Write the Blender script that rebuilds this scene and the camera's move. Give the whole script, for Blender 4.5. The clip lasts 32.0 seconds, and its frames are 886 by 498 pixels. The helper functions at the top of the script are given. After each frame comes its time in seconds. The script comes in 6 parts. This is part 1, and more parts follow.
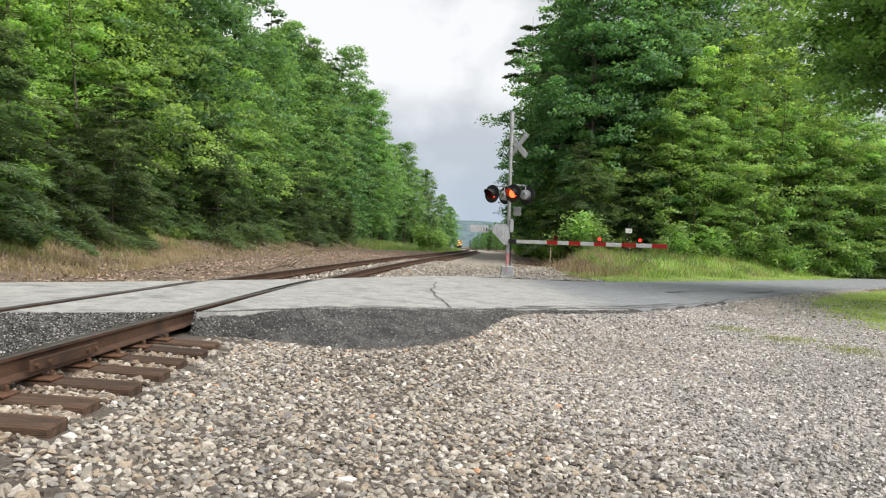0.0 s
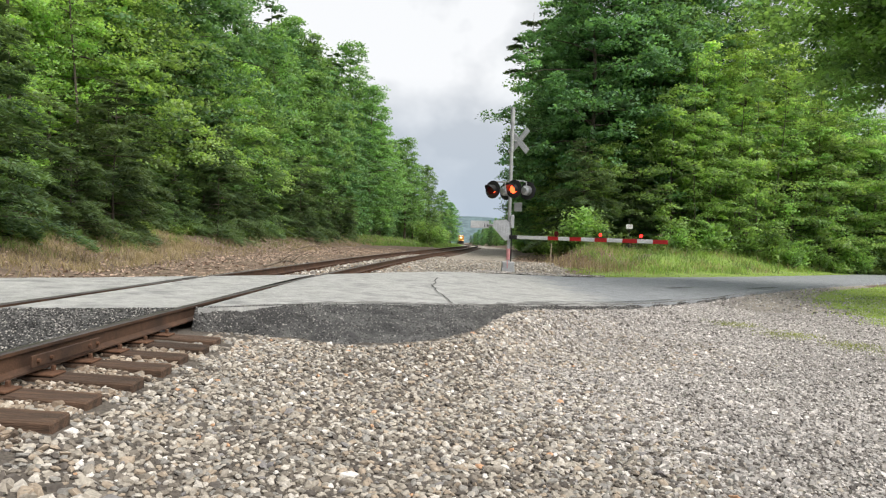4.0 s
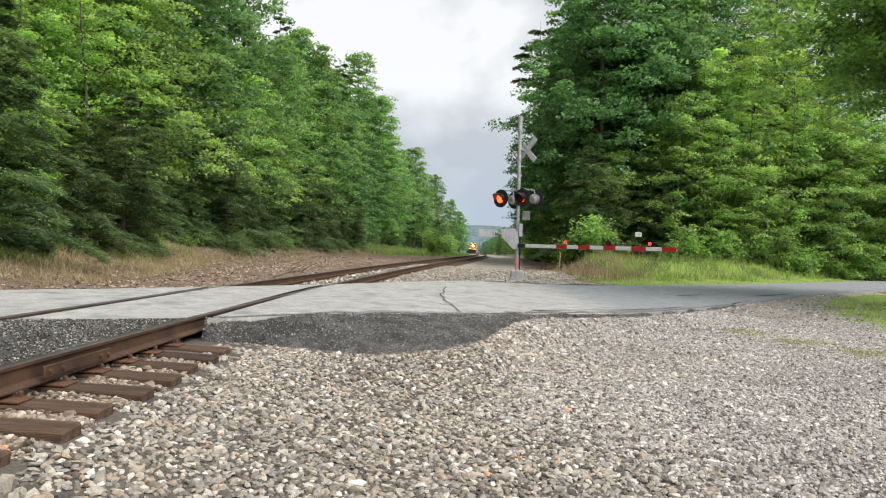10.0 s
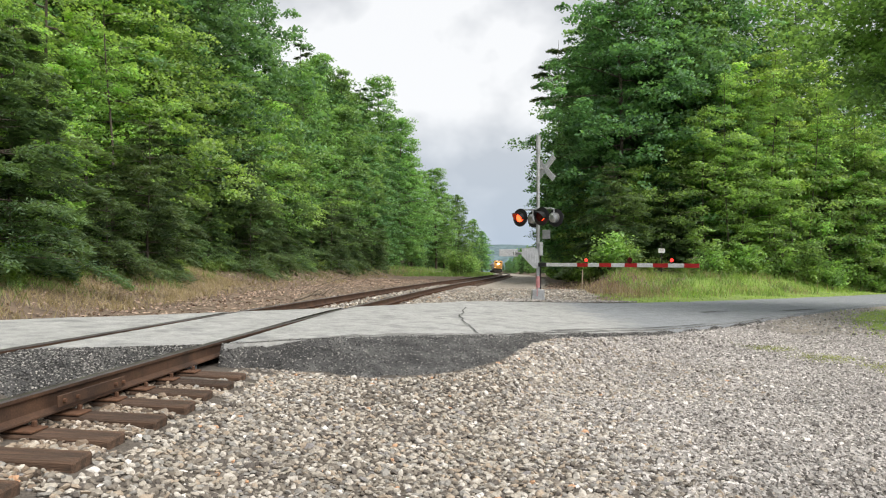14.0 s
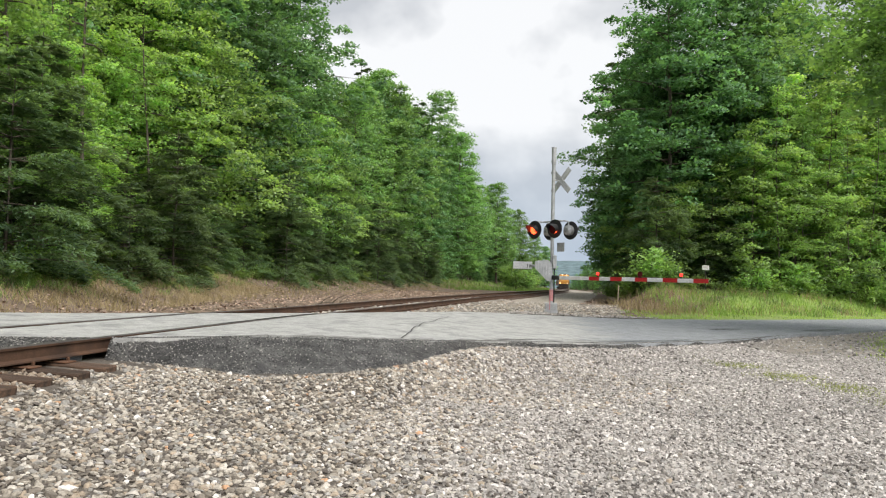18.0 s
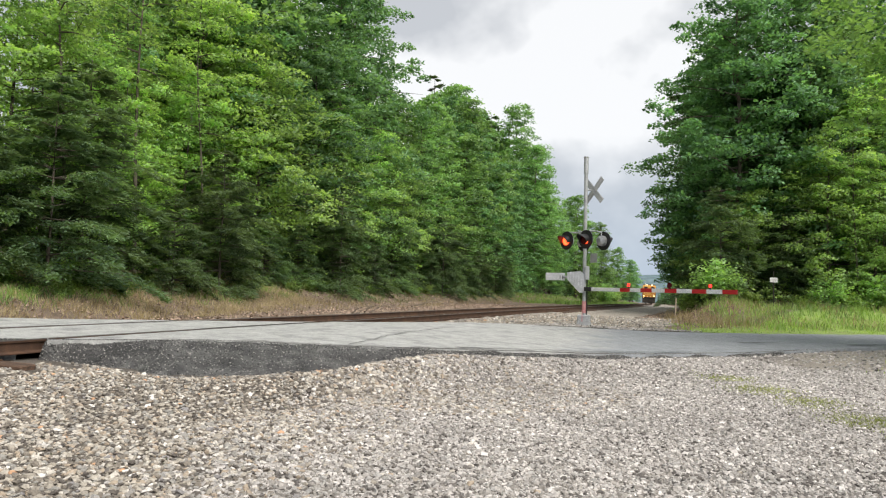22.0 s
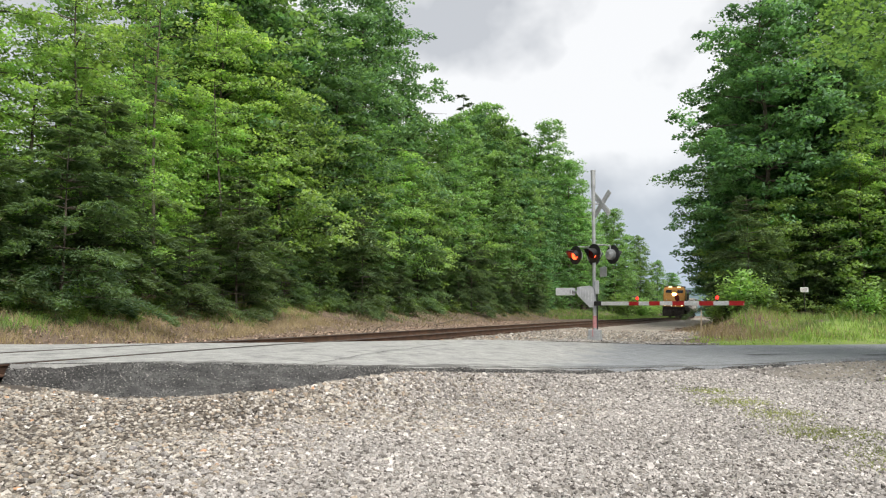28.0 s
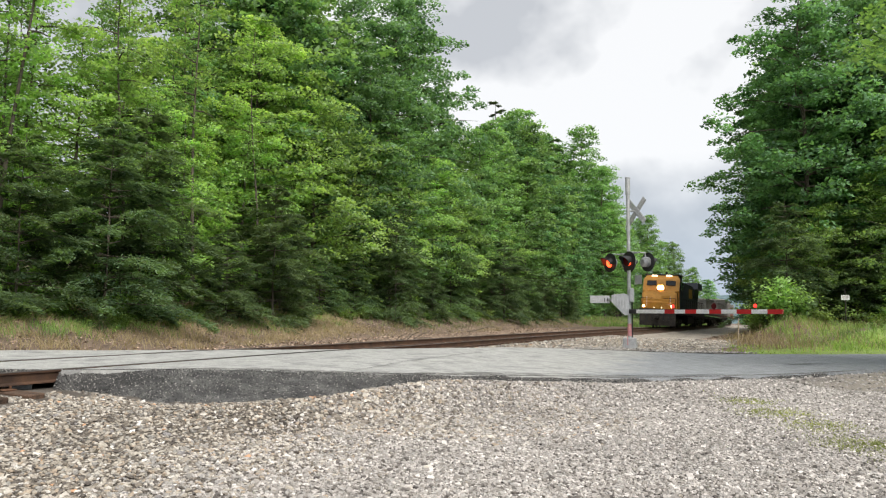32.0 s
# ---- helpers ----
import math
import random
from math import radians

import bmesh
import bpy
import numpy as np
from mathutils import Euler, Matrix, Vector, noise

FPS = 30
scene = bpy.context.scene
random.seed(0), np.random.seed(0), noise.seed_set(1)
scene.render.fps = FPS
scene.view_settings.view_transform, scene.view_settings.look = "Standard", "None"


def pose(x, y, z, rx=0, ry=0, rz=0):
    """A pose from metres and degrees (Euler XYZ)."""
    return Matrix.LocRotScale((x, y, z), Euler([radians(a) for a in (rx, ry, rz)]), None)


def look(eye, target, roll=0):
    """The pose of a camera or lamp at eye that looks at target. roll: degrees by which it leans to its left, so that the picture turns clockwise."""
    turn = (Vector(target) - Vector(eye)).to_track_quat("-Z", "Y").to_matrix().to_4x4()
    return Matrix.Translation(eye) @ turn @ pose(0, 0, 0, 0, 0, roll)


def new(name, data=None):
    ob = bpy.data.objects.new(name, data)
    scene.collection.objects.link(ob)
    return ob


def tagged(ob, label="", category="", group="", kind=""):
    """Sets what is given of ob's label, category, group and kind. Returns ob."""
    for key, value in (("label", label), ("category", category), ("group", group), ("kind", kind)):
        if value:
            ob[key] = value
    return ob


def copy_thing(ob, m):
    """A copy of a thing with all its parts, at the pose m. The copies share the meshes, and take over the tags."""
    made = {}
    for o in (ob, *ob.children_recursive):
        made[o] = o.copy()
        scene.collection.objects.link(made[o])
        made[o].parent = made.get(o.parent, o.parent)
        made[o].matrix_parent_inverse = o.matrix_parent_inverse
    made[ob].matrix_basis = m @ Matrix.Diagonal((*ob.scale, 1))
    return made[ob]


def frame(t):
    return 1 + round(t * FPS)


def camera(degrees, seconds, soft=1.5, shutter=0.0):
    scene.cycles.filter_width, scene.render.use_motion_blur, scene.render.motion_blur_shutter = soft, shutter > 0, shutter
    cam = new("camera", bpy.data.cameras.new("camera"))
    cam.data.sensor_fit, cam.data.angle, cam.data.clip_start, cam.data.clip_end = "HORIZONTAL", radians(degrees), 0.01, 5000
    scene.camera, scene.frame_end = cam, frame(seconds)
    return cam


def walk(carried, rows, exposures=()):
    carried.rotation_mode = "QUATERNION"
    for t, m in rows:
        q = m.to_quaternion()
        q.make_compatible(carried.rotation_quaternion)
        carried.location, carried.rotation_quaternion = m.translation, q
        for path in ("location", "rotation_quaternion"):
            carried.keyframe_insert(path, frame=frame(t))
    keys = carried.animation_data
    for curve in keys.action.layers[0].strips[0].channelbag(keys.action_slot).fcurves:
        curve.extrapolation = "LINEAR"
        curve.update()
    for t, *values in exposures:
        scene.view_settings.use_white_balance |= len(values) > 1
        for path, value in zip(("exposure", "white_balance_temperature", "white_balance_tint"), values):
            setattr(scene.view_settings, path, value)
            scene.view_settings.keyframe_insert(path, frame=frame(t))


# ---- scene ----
cam = camera(62.5, 32.0, soft=1.2)
PATH = [
    (0, (3.461, -4.255, 0.805), (3.482, -2.255, 0.799), 1.9),
    (0.5, (3.456, -4.257, 0.803), (3.475, -2.257, 0.796), 1.9),
    (1, (3.457, -4.251, 0.805), (3.475, -2.252, 0.792), 1.9),
    (1.5, (3.454, -4.248, 0.803), (3.473, -2.248, 0.785), 2.0),
    (2, (3.452, -4.242, 0.802), (3.472, -2.242, 0.779), 2.0),
    (2.5, (3.457, -4.254, 0.801), (3.478, -2.255, 0.777), 1.9),
    (3, (3.454, -4.25, 0.804), (3.476, -2.25, 0.779), 1.8),
    (3.5, (3.451, -4.247, 0.802), (3.472, -2.247, 0.78), 1.9),
    (5.5, (3.456, -4.259, 0.804), (3.471, -2.259, 0.802), 1.8),
    (6, (3.463, -4.271, 0.806), (3.476, -2.271, 0.81), 1.7),
    (6.5, (3.461, -4.277, 0.805), (3.472, -2.277, 0.813), 1.7),
    (7, (3.459, -4.279, 0.806), (3.469, -2.279, 0.818), 1.6),
    (7.5, (3.459, -4.275, 0.806), (3.467, -2.275, 0.82), 1.7),
    (8, (3.458, -4.272, 0.802), (3.457, -2.272, 0.814), 1.7),
    (8.5, (3.447, -4.292, 0.797), (3.431, -2.292, 0.803), 1.7),
    (9, (3.447, -4.288, 0.798), (3.423, -2.288, 0.802), 1.7),
    (9.5, (3.447, -4.281, 0.799), (3.428, -2.281, 0.802), 1.7),
    (10, (3.467, -4.279, 0.8), (3.462, -2.279, 0.807), 1.5),
    (10.5, (3.465, -4.28, 0.802), (3.472, -2.28, 0.813), 1.5),
    (11, (3.454, -4.285, 0.801), (3.47, -2.286, 0.819), 1.6),
    (11.5, (3.446, -4.281, 0.802), (3.465, -2.281, 0.826), 1.7),
    (12, (3.445, -4.283, 0.805), (3.462, -2.283, 0.832), 1.7),
    (12.5, (3.439, -4.275, 0.802), (3.453, -2.275, 0.832), 1.6),
    (13, (3.427, -4.285, 0.803), (3.428, -2.286, 0.839), 1.2),
    (13.5, (3.428, -4.296, 0.803), (3.405, -2.297, 0.847), 0.8),
    (14, (3.573, -4.272, 0.822), (3.504, -2.274, 0.883), 0.4),
    (14.5, (3.803, -4.202, 0.812), (3.695, -2.206, 0.881), 0.3),
    (16.5, (4.928, -4.151, 0.723), (4.72, -2.164, 0.807), 2.0),
    (17, (5.178, -4.21, 0.713), (4.951, -2.224, 0.803), 2.1),
    (17.5, (5.439, -4.255, 0.715), (5.195, -2.272, 0.805), 1.9),
    (18, (5.716, -4.131, 0.716), (5.457, -2.15, 0.814), 1.6),
    (18.5, (5.994, -4.021, 0.734), (5.714, -2.043, 0.831), 1.4),
    (19, (6.251, -4.062, 0.721), (5.937, -2.089, 0.829), 1.4),
    (19.5, (6.488, -4.07, 0.721), (6.12, -2.108, 0.835), 1.6),
    (20, (6.755, -3.99, 0.719), (6.346, -2.036, 0.843), 1.6),
    (20.5, (7.036, -4.017, 0.728), (6.596, -2.07, 0.855), 1.6),
    (21, (7.296, -4.042, 0.693), (6.839, -2.099, 0.821), 1.6),
    (21.5, (7.563, -3.985, 0.707), (7.096, -2.045, 0.834), 1.7),
    (22, (7.829, -3.816, 0.672), (7.334, -1.882, 0.802), 1.7),
    (22.5, (8.024, -3.835, 0.666), (7.501, -1.909, 0.796), 1.6),
    (23, (8.254, -3.848, 0.661), (7.699, -1.931, 0.79), 1.5),
    (23.5, (8.457, -3.704, 0.67), (7.884, -1.792, 0.803), 1.3),
    (24, (8.638, -3.576, 0.672), (8.055, -1.668, 0.806), 1.2),
    (24.5, (8.77, -3.624, 0.656), (8.183, -1.716, 0.786), 1.1),
    (25, (8.937, -3.595, 0.658), (8.346, -1.689, 0.787), 1.0),
    (25.5, (9.005, -3.548, 0.667), (8.414, -1.643, 0.802), 0.8),
    (27.5, (9.041, -3.541, 0.68), (8.445, -1.639, 0.851), 0.4),
    (28, (9.025, -3.569, 0.676), (8.423, -1.67, 0.854), 0.4),
    (28.5, (9.018, -3.581, 0.68), (8.408, -1.686, 0.863), 0.3),
    (29, (9.002, -3.587, 0.68), (8.38, -1.696, 0.869), 0.3),
    (29.5, (9.009, -3.593, 0.686), (8.376, -1.706, 0.881), 0.2),
    (30, (8.995, -3.578, 0.687), (8.355, -1.693, 0.885), 0.2),
    (30.5, (8.996, -3.625, 0.689), (8.349, -1.743, 0.888), 0.2),
    (31, (9.003, -3.617, 0.687), (8.346, -1.738, 0.885), 0.3),
    (31.5, (8.986, -3.662, 0.692), (8.318, -1.787, 0.888), 0.4),
    (32, (8.993, -3.697, 0.704), (8.309, -1.828, 0.899), 0.6),
]
walk(cam, [(t, look(e, a, r)) for t, e, a, r in PATH])

# ---- world, sun, exposure ----
def lin(c):
    return tuple((v / 12.92 if v <= 0.04045 else ((v + 0.055) / 1.055) ** 2.4) for v in c)


SUN_EL, SUN_AZ = radians(50), radians(128)
world = bpy.data.worlds.new("sky")
scene.world = world
world.use_nodes = True
wn, wl = world.node_tree.nodes, world.node_tree.links
wn.clear()
w_out = wn.new("ShaderNodeOutputWorld")
w_bg = wn.new("ShaderNodeBackground")
w_sky = wn.new("ShaderNodeTexSky")
w_sky.sky_type = "NISHITA"
w_sky.sun_disc = False
w_sky.sun_elevation = SUN_EL
w_sky.sun_rotation = SUN_AZ
w_co = wn.new("ShaderNodeTexCoord")
w_map = wn.new("ShaderNodeMapping")
w_map.inputs["Scale"].default_value = (2.0, 2.0, 2.4)
w_map.inputs["Location"].default_value = (0.35, 0.2, 0.1)
w_noise = wn.new("ShaderNodeTexNoise")
w_noise.inputs["Scale"].default_value = 1.9
w_noise.inputs["Detail"].default_value = 5
w_noise.inputs["Roughness"].default_value = 0.5
w_ramp = wn.new("ShaderNodeValToRGB")
w_ramp.color_ramp.elements[0].position, w_ramp.color_ramp.elements[0].color = 0.46, (6.5, 6.7, 7.0, 1)
w_ramp.color_ramp.elements[1].position, w_ramp.color_ramp.elements[1].color = 0.585, (10.6, 10.65, 10.7, 1)
w_mix = wn.new("ShaderNodeMixRGB")
w_mix.inputs["Fac"].default_value = 0.88
w_sep = wn.new("ShaderNodeSeparateXYZ")
w_low = wn.new("ShaderNodeMapRange")
w_low.inputs["From Min"].default_value, w_low.inputs["From Max"].default_value = 0.0, 0.22
w_hor = wn.new("ShaderNodeMixRGB")
w_hor.inputs["Color1"].default_value = (4.6, 5.6, 6.9, 1)
w_bg.inputs["Strength"].default_value = 0.1
wl.new(w_co.outputs["Generated"], w_map.inputs["Vector"])
wl.new(w_map.outputs["Vector"], w_noise.inputs["Vector"])
# the cloud is thinnest over the far end of the track
w_dot = wn.new("ShaderNodeVectorMath")
w_dot.operation = "DOT_PRODUCT"
w_dot.inputs[1].default_value = (-0.10, 0.935, 0.34)
w_thin = wn.new("ShaderNodeMapRange")
w_thin.interpolation_type = "SMOOTHSTEP"
w_thin.inputs["From Min"].default_value, w_thin.inputs["From Max"].default_value = 0.945, 0.998
w_thin.inputs["To Min"].default_value, w_thin.inputs["To Max"].default_value = -0.045, 0.10
w_sum = wn.new("ShaderNodeMath")
wl.new(w_co.outputs["Generated"], w_dot.inputs[0])
wl.new(w_dot.outputs["Value"], w_thin.inputs["Value"])
wl.new(w_thin.outputs["Result"], w_sum.inputs[0])
wl.new(w_noise.outputs["Fac"], w_sum.inputs[1])
wl.new(w_sum.outputs["Value"], w_ramp.inputs["Fac"])
wl.new(w_sky.outputs["Color"], w_mix.inputs["Color1"])
wl.new(w_ramp.outputs["Color"], w_mix.inputs["Color2"])
wl.new(w_co.outputs["Generated"], w_sep.inputs["Vector"])
wl.new(w_sep.outputs["Z"], w_low.inputs["Value"])
wl.new(w_low.outputs["Result"], w_hor.inputs["Fac"])
wl.new(w_mix.outputs["Color"], w_hor.inputs["Color2"])
wl.new(w_hor.outputs["Color"], w_bg.inputs["Color"])
wl.new(w_bg.outputs["Background"], w_out.inputs["Surface"])

sun_data = bpy.data.lights.new("sun", "SUN")
sun_data.energy, sun_data.angle, sun_data.color = 4.0, radians(50), (1.0, 0.95, 0.87)
sun = new("sun", sun_data)
sun.matrix_world = look((0, 0, 0), (-math.sin(SUN_AZ) * math.cos(SUN_EL), -math.cos(SUN_AZ) * math.cos(SUN_EL), -math.sin(SUN_EL)))
scene.view_settings.exposure = 0.0


# ---- materials ----
def material(name, cols, scale=4.0, fine=60.0, rough=0.8, metal=0.0, bump=0.3, depth=0.01, spread=0.0, island=0.0, gloss=None, stretch=None, detail=6.0):
    """cols: two or three colours mixed by a coarse noise; fine: scale of the grain; spread: value change from thing to thing, island: from piece to piece."""
    m = bpy.data.materials.new(name)
    m.use_nodes = True
    n, l = m.node_tree.nodes, m.node_tree.links
    b = n["Principled BSDF"]
    b.inputs["Roughness"].default_value, b.inputs["Metallic"].default_value = rough, metal
    co = n.new("ShaderNodeTexCoord")
    vec = co.outputs["Object"]
    if stretch:
        mp = n.new("ShaderNodeMapping")
        mp.inputs["Scale"].default_value = stretch
        l.new(vec, mp.inputs["Vector"])
        vec = mp.outputs["Vector"]
    a = n.new("ShaderNodeTexNoise")
    a.inputs["Scale"].default_value, a.inputs["Detail"].default_value = scale, detail
    a.inputs["Roughness"].default_value = 0.6
    f = n.new("ShaderNodeTexNoise")
    f.inputs["Scale"].default_value, f.inputs["Detail"].default_value = fine, 3
    l.new(vec, a.inputs["Vector"])
    l.new(vec, f.inputs["Vector"])
    ramp = n.new("ShaderNodeValToRGB")
    el = ramp.color_ramp.elements
    if len(cols) == 3:
        el.new(0.5)
    for e, c, p in zip(el, cols, (0.33, 0.5, 0.67) if len(cols) == 3 else (0.35, 0.65)):
        e.color, e.position = (*c, 1), p
    l.new(a.outputs["Fac"], ramp.inputs["Fac"])
    grain = n.new("ShaderNodeMapRange")
    grain.inputs["From Min"].default_value, grain.inputs["From Max"].default_value = 0.3, 0.7
    grain.inputs["To Min"].default_value, grain.inputs["To Max"].default_value = 0.72, 1.25
    l.new(f.outputs["Fac"], grain.inputs["Value"])
    value = grain.outputs["Result"]
    for amount, kind, out in ((spread, "ShaderNodeObjectInfo", "Random"), (island, "ShaderNodeNewGeometry", "Random Per Island")):
        if amount:
            info = n.new(kind)
            r = n.new("ShaderNodeMapRange")
            r.inputs["To Min"].default_value, r.inputs["To Max"].default_value = 1 - amount, 1 + amount
            l.new(info.outputs[out], r.inputs["Value"])
            mul = n.new("ShaderNodeMath")
            mul.operation = "MULTIPLY"
            l.new(value, mul.inputs[0])
            l.new(r.outputs["Result"], mul.inputs[1])
            value = mul.outputs["Value"]
    hsv = n.new("ShaderNodeHueSaturation")
    l.new(ramp.outputs["Color"], hsv.inputs["Color"])
    l.new(value, hsv.inputs["Value"])
    l.new(hsv.outputs["Color"], b.inputs["Base Color"])
    if bump:
        bp = n.new("ShaderNodeBump")
        bp.inputs["Strength"].default_value, bp.inputs["Distance"].default_value = bump, depth
        l.new(f.outputs["Fac"], bp.inputs["Height"])
        l.new(bp.outputs["Normal"], b.inputs["Normal"])
    return m


def foliage(name, dark, light, yellow=0.25, hue=0.02):
    """Leaves: diffuse and translucent, varied leaf by leaf and tree by tree."""
    m = bpy.data.materials.new(name)
    m.use_nodes = True
    n, l = m.node_tree.nodes, m.node_tree.links
    n.remove(n["Principled BSDF"])
    out = n["Material Output"]
    geo, info = n.new("ShaderNodeNewGeometry"), n.new("ShaderNodeObjectInfo")
    co = n.new("ShaderNodeTexCoord")
    nz = n.new("ShaderNodeTexNoise")
    nz.inputs["Scale"].default_value, nz.inputs["Detail"].default_value = 0.55, 3
    l.new(co.outputs["Object"], nz.inputs["Vector"])
    add = n.new("ShaderNodeMath")
    add.operation = "MULTIPLY_ADD"
    add.inputs[1].default_value = 0.16
    l.new(geo.outputs["Random Per Island"], add.inputs[0])
    clump = n.new("ShaderNodeTexNoise")
    clump.inputs["Scale"].default_value, clump.inputs["Detail"].default_value = 1.5, 2
    l.new(co.outputs["Object"], clump.inputs["Vector"])
    both = n.new("ShaderNodeMath")
    both.operation = "MULTIPLY_ADD"
    both.inputs[1].default_value = 0.55
    l.new(clump.outputs["Fac"], both.inputs[0])
    l.new(nz.outputs["Fac"], both.inputs[2])
    l.new(both.outputs["Value"], add.inputs[2])
    ramp = n.new("ShaderNodeValToRGB")
    e = ramp.color_ramp.elements
    e[0].position, e[0].color = 0.62, (*dark, 1)
    e[1].position, e[1].color = 1.1 - 0.1, (*light, 1)
    l.new(add.outputs["Value"], ramp.inputs["Fac"])
    hsv = n.new("ShaderNodeHueSaturation")
    hsv.inputs["Saturation"].default_value = 0.95
    for lo, hi, socket in ((0.5 - hue * 1.1, 0.5 + hue * 0.1, "Hue"), (0.8, 1.2, "Value")):
        r = n.new("ShaderNodeMapRange")
        r.inputs["To Min"].default_value, r.inputs["To Max"].default_value = lo, hi
        l.new(info.outputs["Random"], r.inputs["Value"])
        l.new(r.outputs["Result"], hsv.inputs[socket])
    l.new(ramp.outputs["Color"], hsv.inputs["Color"])
    d, t, g = n.new("ShaderNodeBsdfDiffuse"), n.new("ShaderNodeBsdfTranslucent"), n.new("ShaderNodeBsdfGlossy")
    g.inputs["Roughness"].default_value = 0.5
    g.inputs["Color"].default_value = (0.6, 0.65, 0.6, 1)
    warm = n.new("ShaderNodeMixRGB")
    warm.blend_type = "MULTIPLY"
    warm.inputs["Fac"].default_value = 1.0
    warm.inputs["Color2"].default_value = (1.5, 1.55, 0.75, 1)
    l.new(hsv.outputs["Color"], d.inputs["Color"])
    l.new(hsv.outputs["Color"], warm.inputs["Color1"])
    l.new(warm.outputs["Color"], t.inputs["Color"])
    m1, m2 = n.new("ShaderNodeMixShader"), n.new("ShaderNodeMixShader")
    m1.inputs["Fac"].default_value = 0.32 + yellow * 0.3
    m2.inputs["Fac"].default_value = 0.06
    l.new(d.outputs[0], m1.inputs[1])
    l.new(t.outputs[0], m1.inputs[2])
    l.new(m1.outputs[0], m2.inputs[1])
    l.new(g.outputs[0], m2.inputs[2])
    l.new(m2.outputs[0], out.inputs["Surface"])
    return m


def glow(name, colour, strength):
    m = bpy.data.materials.new(name)
    m.use_nodes = True
    b = m.node_tree.nodes["Principled BSDF"]
    b.inputs["Base Color"].default_value = (*colour, 1)
    b.inputs["Emission Color"].default_value = (*colour, 1)
    b.inputs["Emission Strength"].default_value = strength
    b.inputs["Roughness"].default_value = 0.3
    return m


M_GROUND = material("leaf_litter", [(0.085, 0.062, 0.044), (0.22, 0.16, 0.118), (0.15, 0.12, 0.074)], 2.6, 35, 0.95, bump=0.8, depth=0.04)
M_DIRT = material("red_dirt", [(0.075, 0.045, 0.030), (0.15, 0.090, 0.058), (0.11, 0.075, 0.045)], 1.2, 30, 0.95, bump=0.6, depth=0.03)
M_GRAVEL = material("gravel_bed", [(0.19, 0.165, 0.14), (0.38, 0.34, 0.29), (0.28, 0.245, 0.205)], 1.0, 42, 0.9, bump=1.0, depth=0.03)
M_STONE = material("crushed_stone", [(0.20, 0.17, 0.14), (0.44, 0.40, 0.35), (0.37, 0.31, 0.25)], 2.2, 55, 0.85, bump=0.35, depth=0.004, island=0.25)
# gravel bed coloured dark to paint the shade in gaps between the stones
M_BED = material("gap_shaded_gravel_bed", [(0.06, 0.05, 0.042), (0.14, 0.12, 0.10), (0.095, 0.08, 0.066)], 1.0, 42, 0.9, bump=1.0, depth=0.03)
M_VERGE = material("grassy_earth", [(0.13, 0.20, 0.04), (0.25, 0.35, 0.08), (0.22, 0.24, 0.09)], 1.2, 40, 0.95, bump=0.6, depth=0.02)
M_ASPHALT = material("worn_asphalt", [(0.27, 0.272, 0.268), (0.42, 0.42, 0.405), (0.35, 0.352, 0.345)], 1.6, 120, 0.85, bump=0.35, depth=0.006, stretch=(1, 1, 1))
M_TAR = material("fresh_tar_mix", [(0.028, 0.028, 0.028), (0.070, 0.069, 0.068), (0.14, 0.137, 0.132)], 2.6, 70, 0.7, bump=1.0, depth=0.03)
M_RUST = material("rusty_rail_steel", [(0.058, 0.034, 0.024), (0.13, 0.070, 0.042)], 3.0, 80, 0.75, metal=0.3, bump=0.25, depth=0.003)
M_RAILTOP = material("worn_rail_head", [(0.10, 0.085, 0.075), (0.17, 0.15, 0.14)], 2.0, 60, 0.45, metal=0.7, bump=0.1, depth=0.002)
M_TIE = material("creosoted_tie", [(0.036, 0.024, 0.017), (0.125, 0.073, 0.046)], 3.0, 30, 0.9, bump=0.8, depth=0.012, spread=0.3, stretch=(0.6, 6, 6))
M_PLATE = material("rusty_tie_plate", [(0.095, 0.048, 0.028), (0.16, 0.08, 0.045)], 8.0, 70, 0.85, metal=0.2, bump=0.3, depth=0.003)
M_BARK = material("bark", [(0.06, 0.048, 0.038), (0.15, 0.125, 0.10)], 2.0, 22, 0.95, bump=0.8, depth=0.02, spread=0.25, stretch=(3, 3, 0.5))
M_ALU = material("weathered_aluminium", [(0.40, 0.41, 0.42), (0.56, 0.57, 0.58)], 3.0, 50, 0.5, metal=0.55, bump=0.1, depth=0.002)
M_WHITE = material("white_reflective_sheet", [(0.62, 0.62, 0.61), (0.76, 0.76, 0.75)], 4.0, 60, 0.5, bump=0.05, depth=0.002)
M_RED = material("red_reflective_sheet", [(0.42, 0.012, 0.014), (0.52, 0.02, 0.022)], 4.0, 60, 0.45, bump=0.05, depth=0.002)
M_BLACK = material("black_paint", [(0.010, 0.010, 0.011), (0.022, 0.022, 0.024)], 4.0, 60, 0.5, bump=0.1, depth=0.002)
M_CONC = material("concrete", [(0.30, 0.29, 0.27), (0.42, 0.40, 0.37)], 3.0, 60, 0.9, bump=0.3, depth=0.005)
M_YELLOW = material("yellow_locomotive_paint", [(0.46, 0.21, 0.03), (0.57, 0.28, 0.045)], 2.0, 40, 0.5, bump=0.05, depth=0.002)
M_NAVY = material("dark_blue_locomotive_paint", [(0.018, 0.024, 0.040), (0.032, 0.04, 0.058)], 1.5, 40, 0.5, bump=0.05, depth=0.002)
M_UNDER = material("dirty_running_gear", [(0.025, 0.022, 0.02), (0.06, 0.05, 0.042)], 3.0, 40, 0.85, metal=0.3, bump=0.3, depth=0.01)
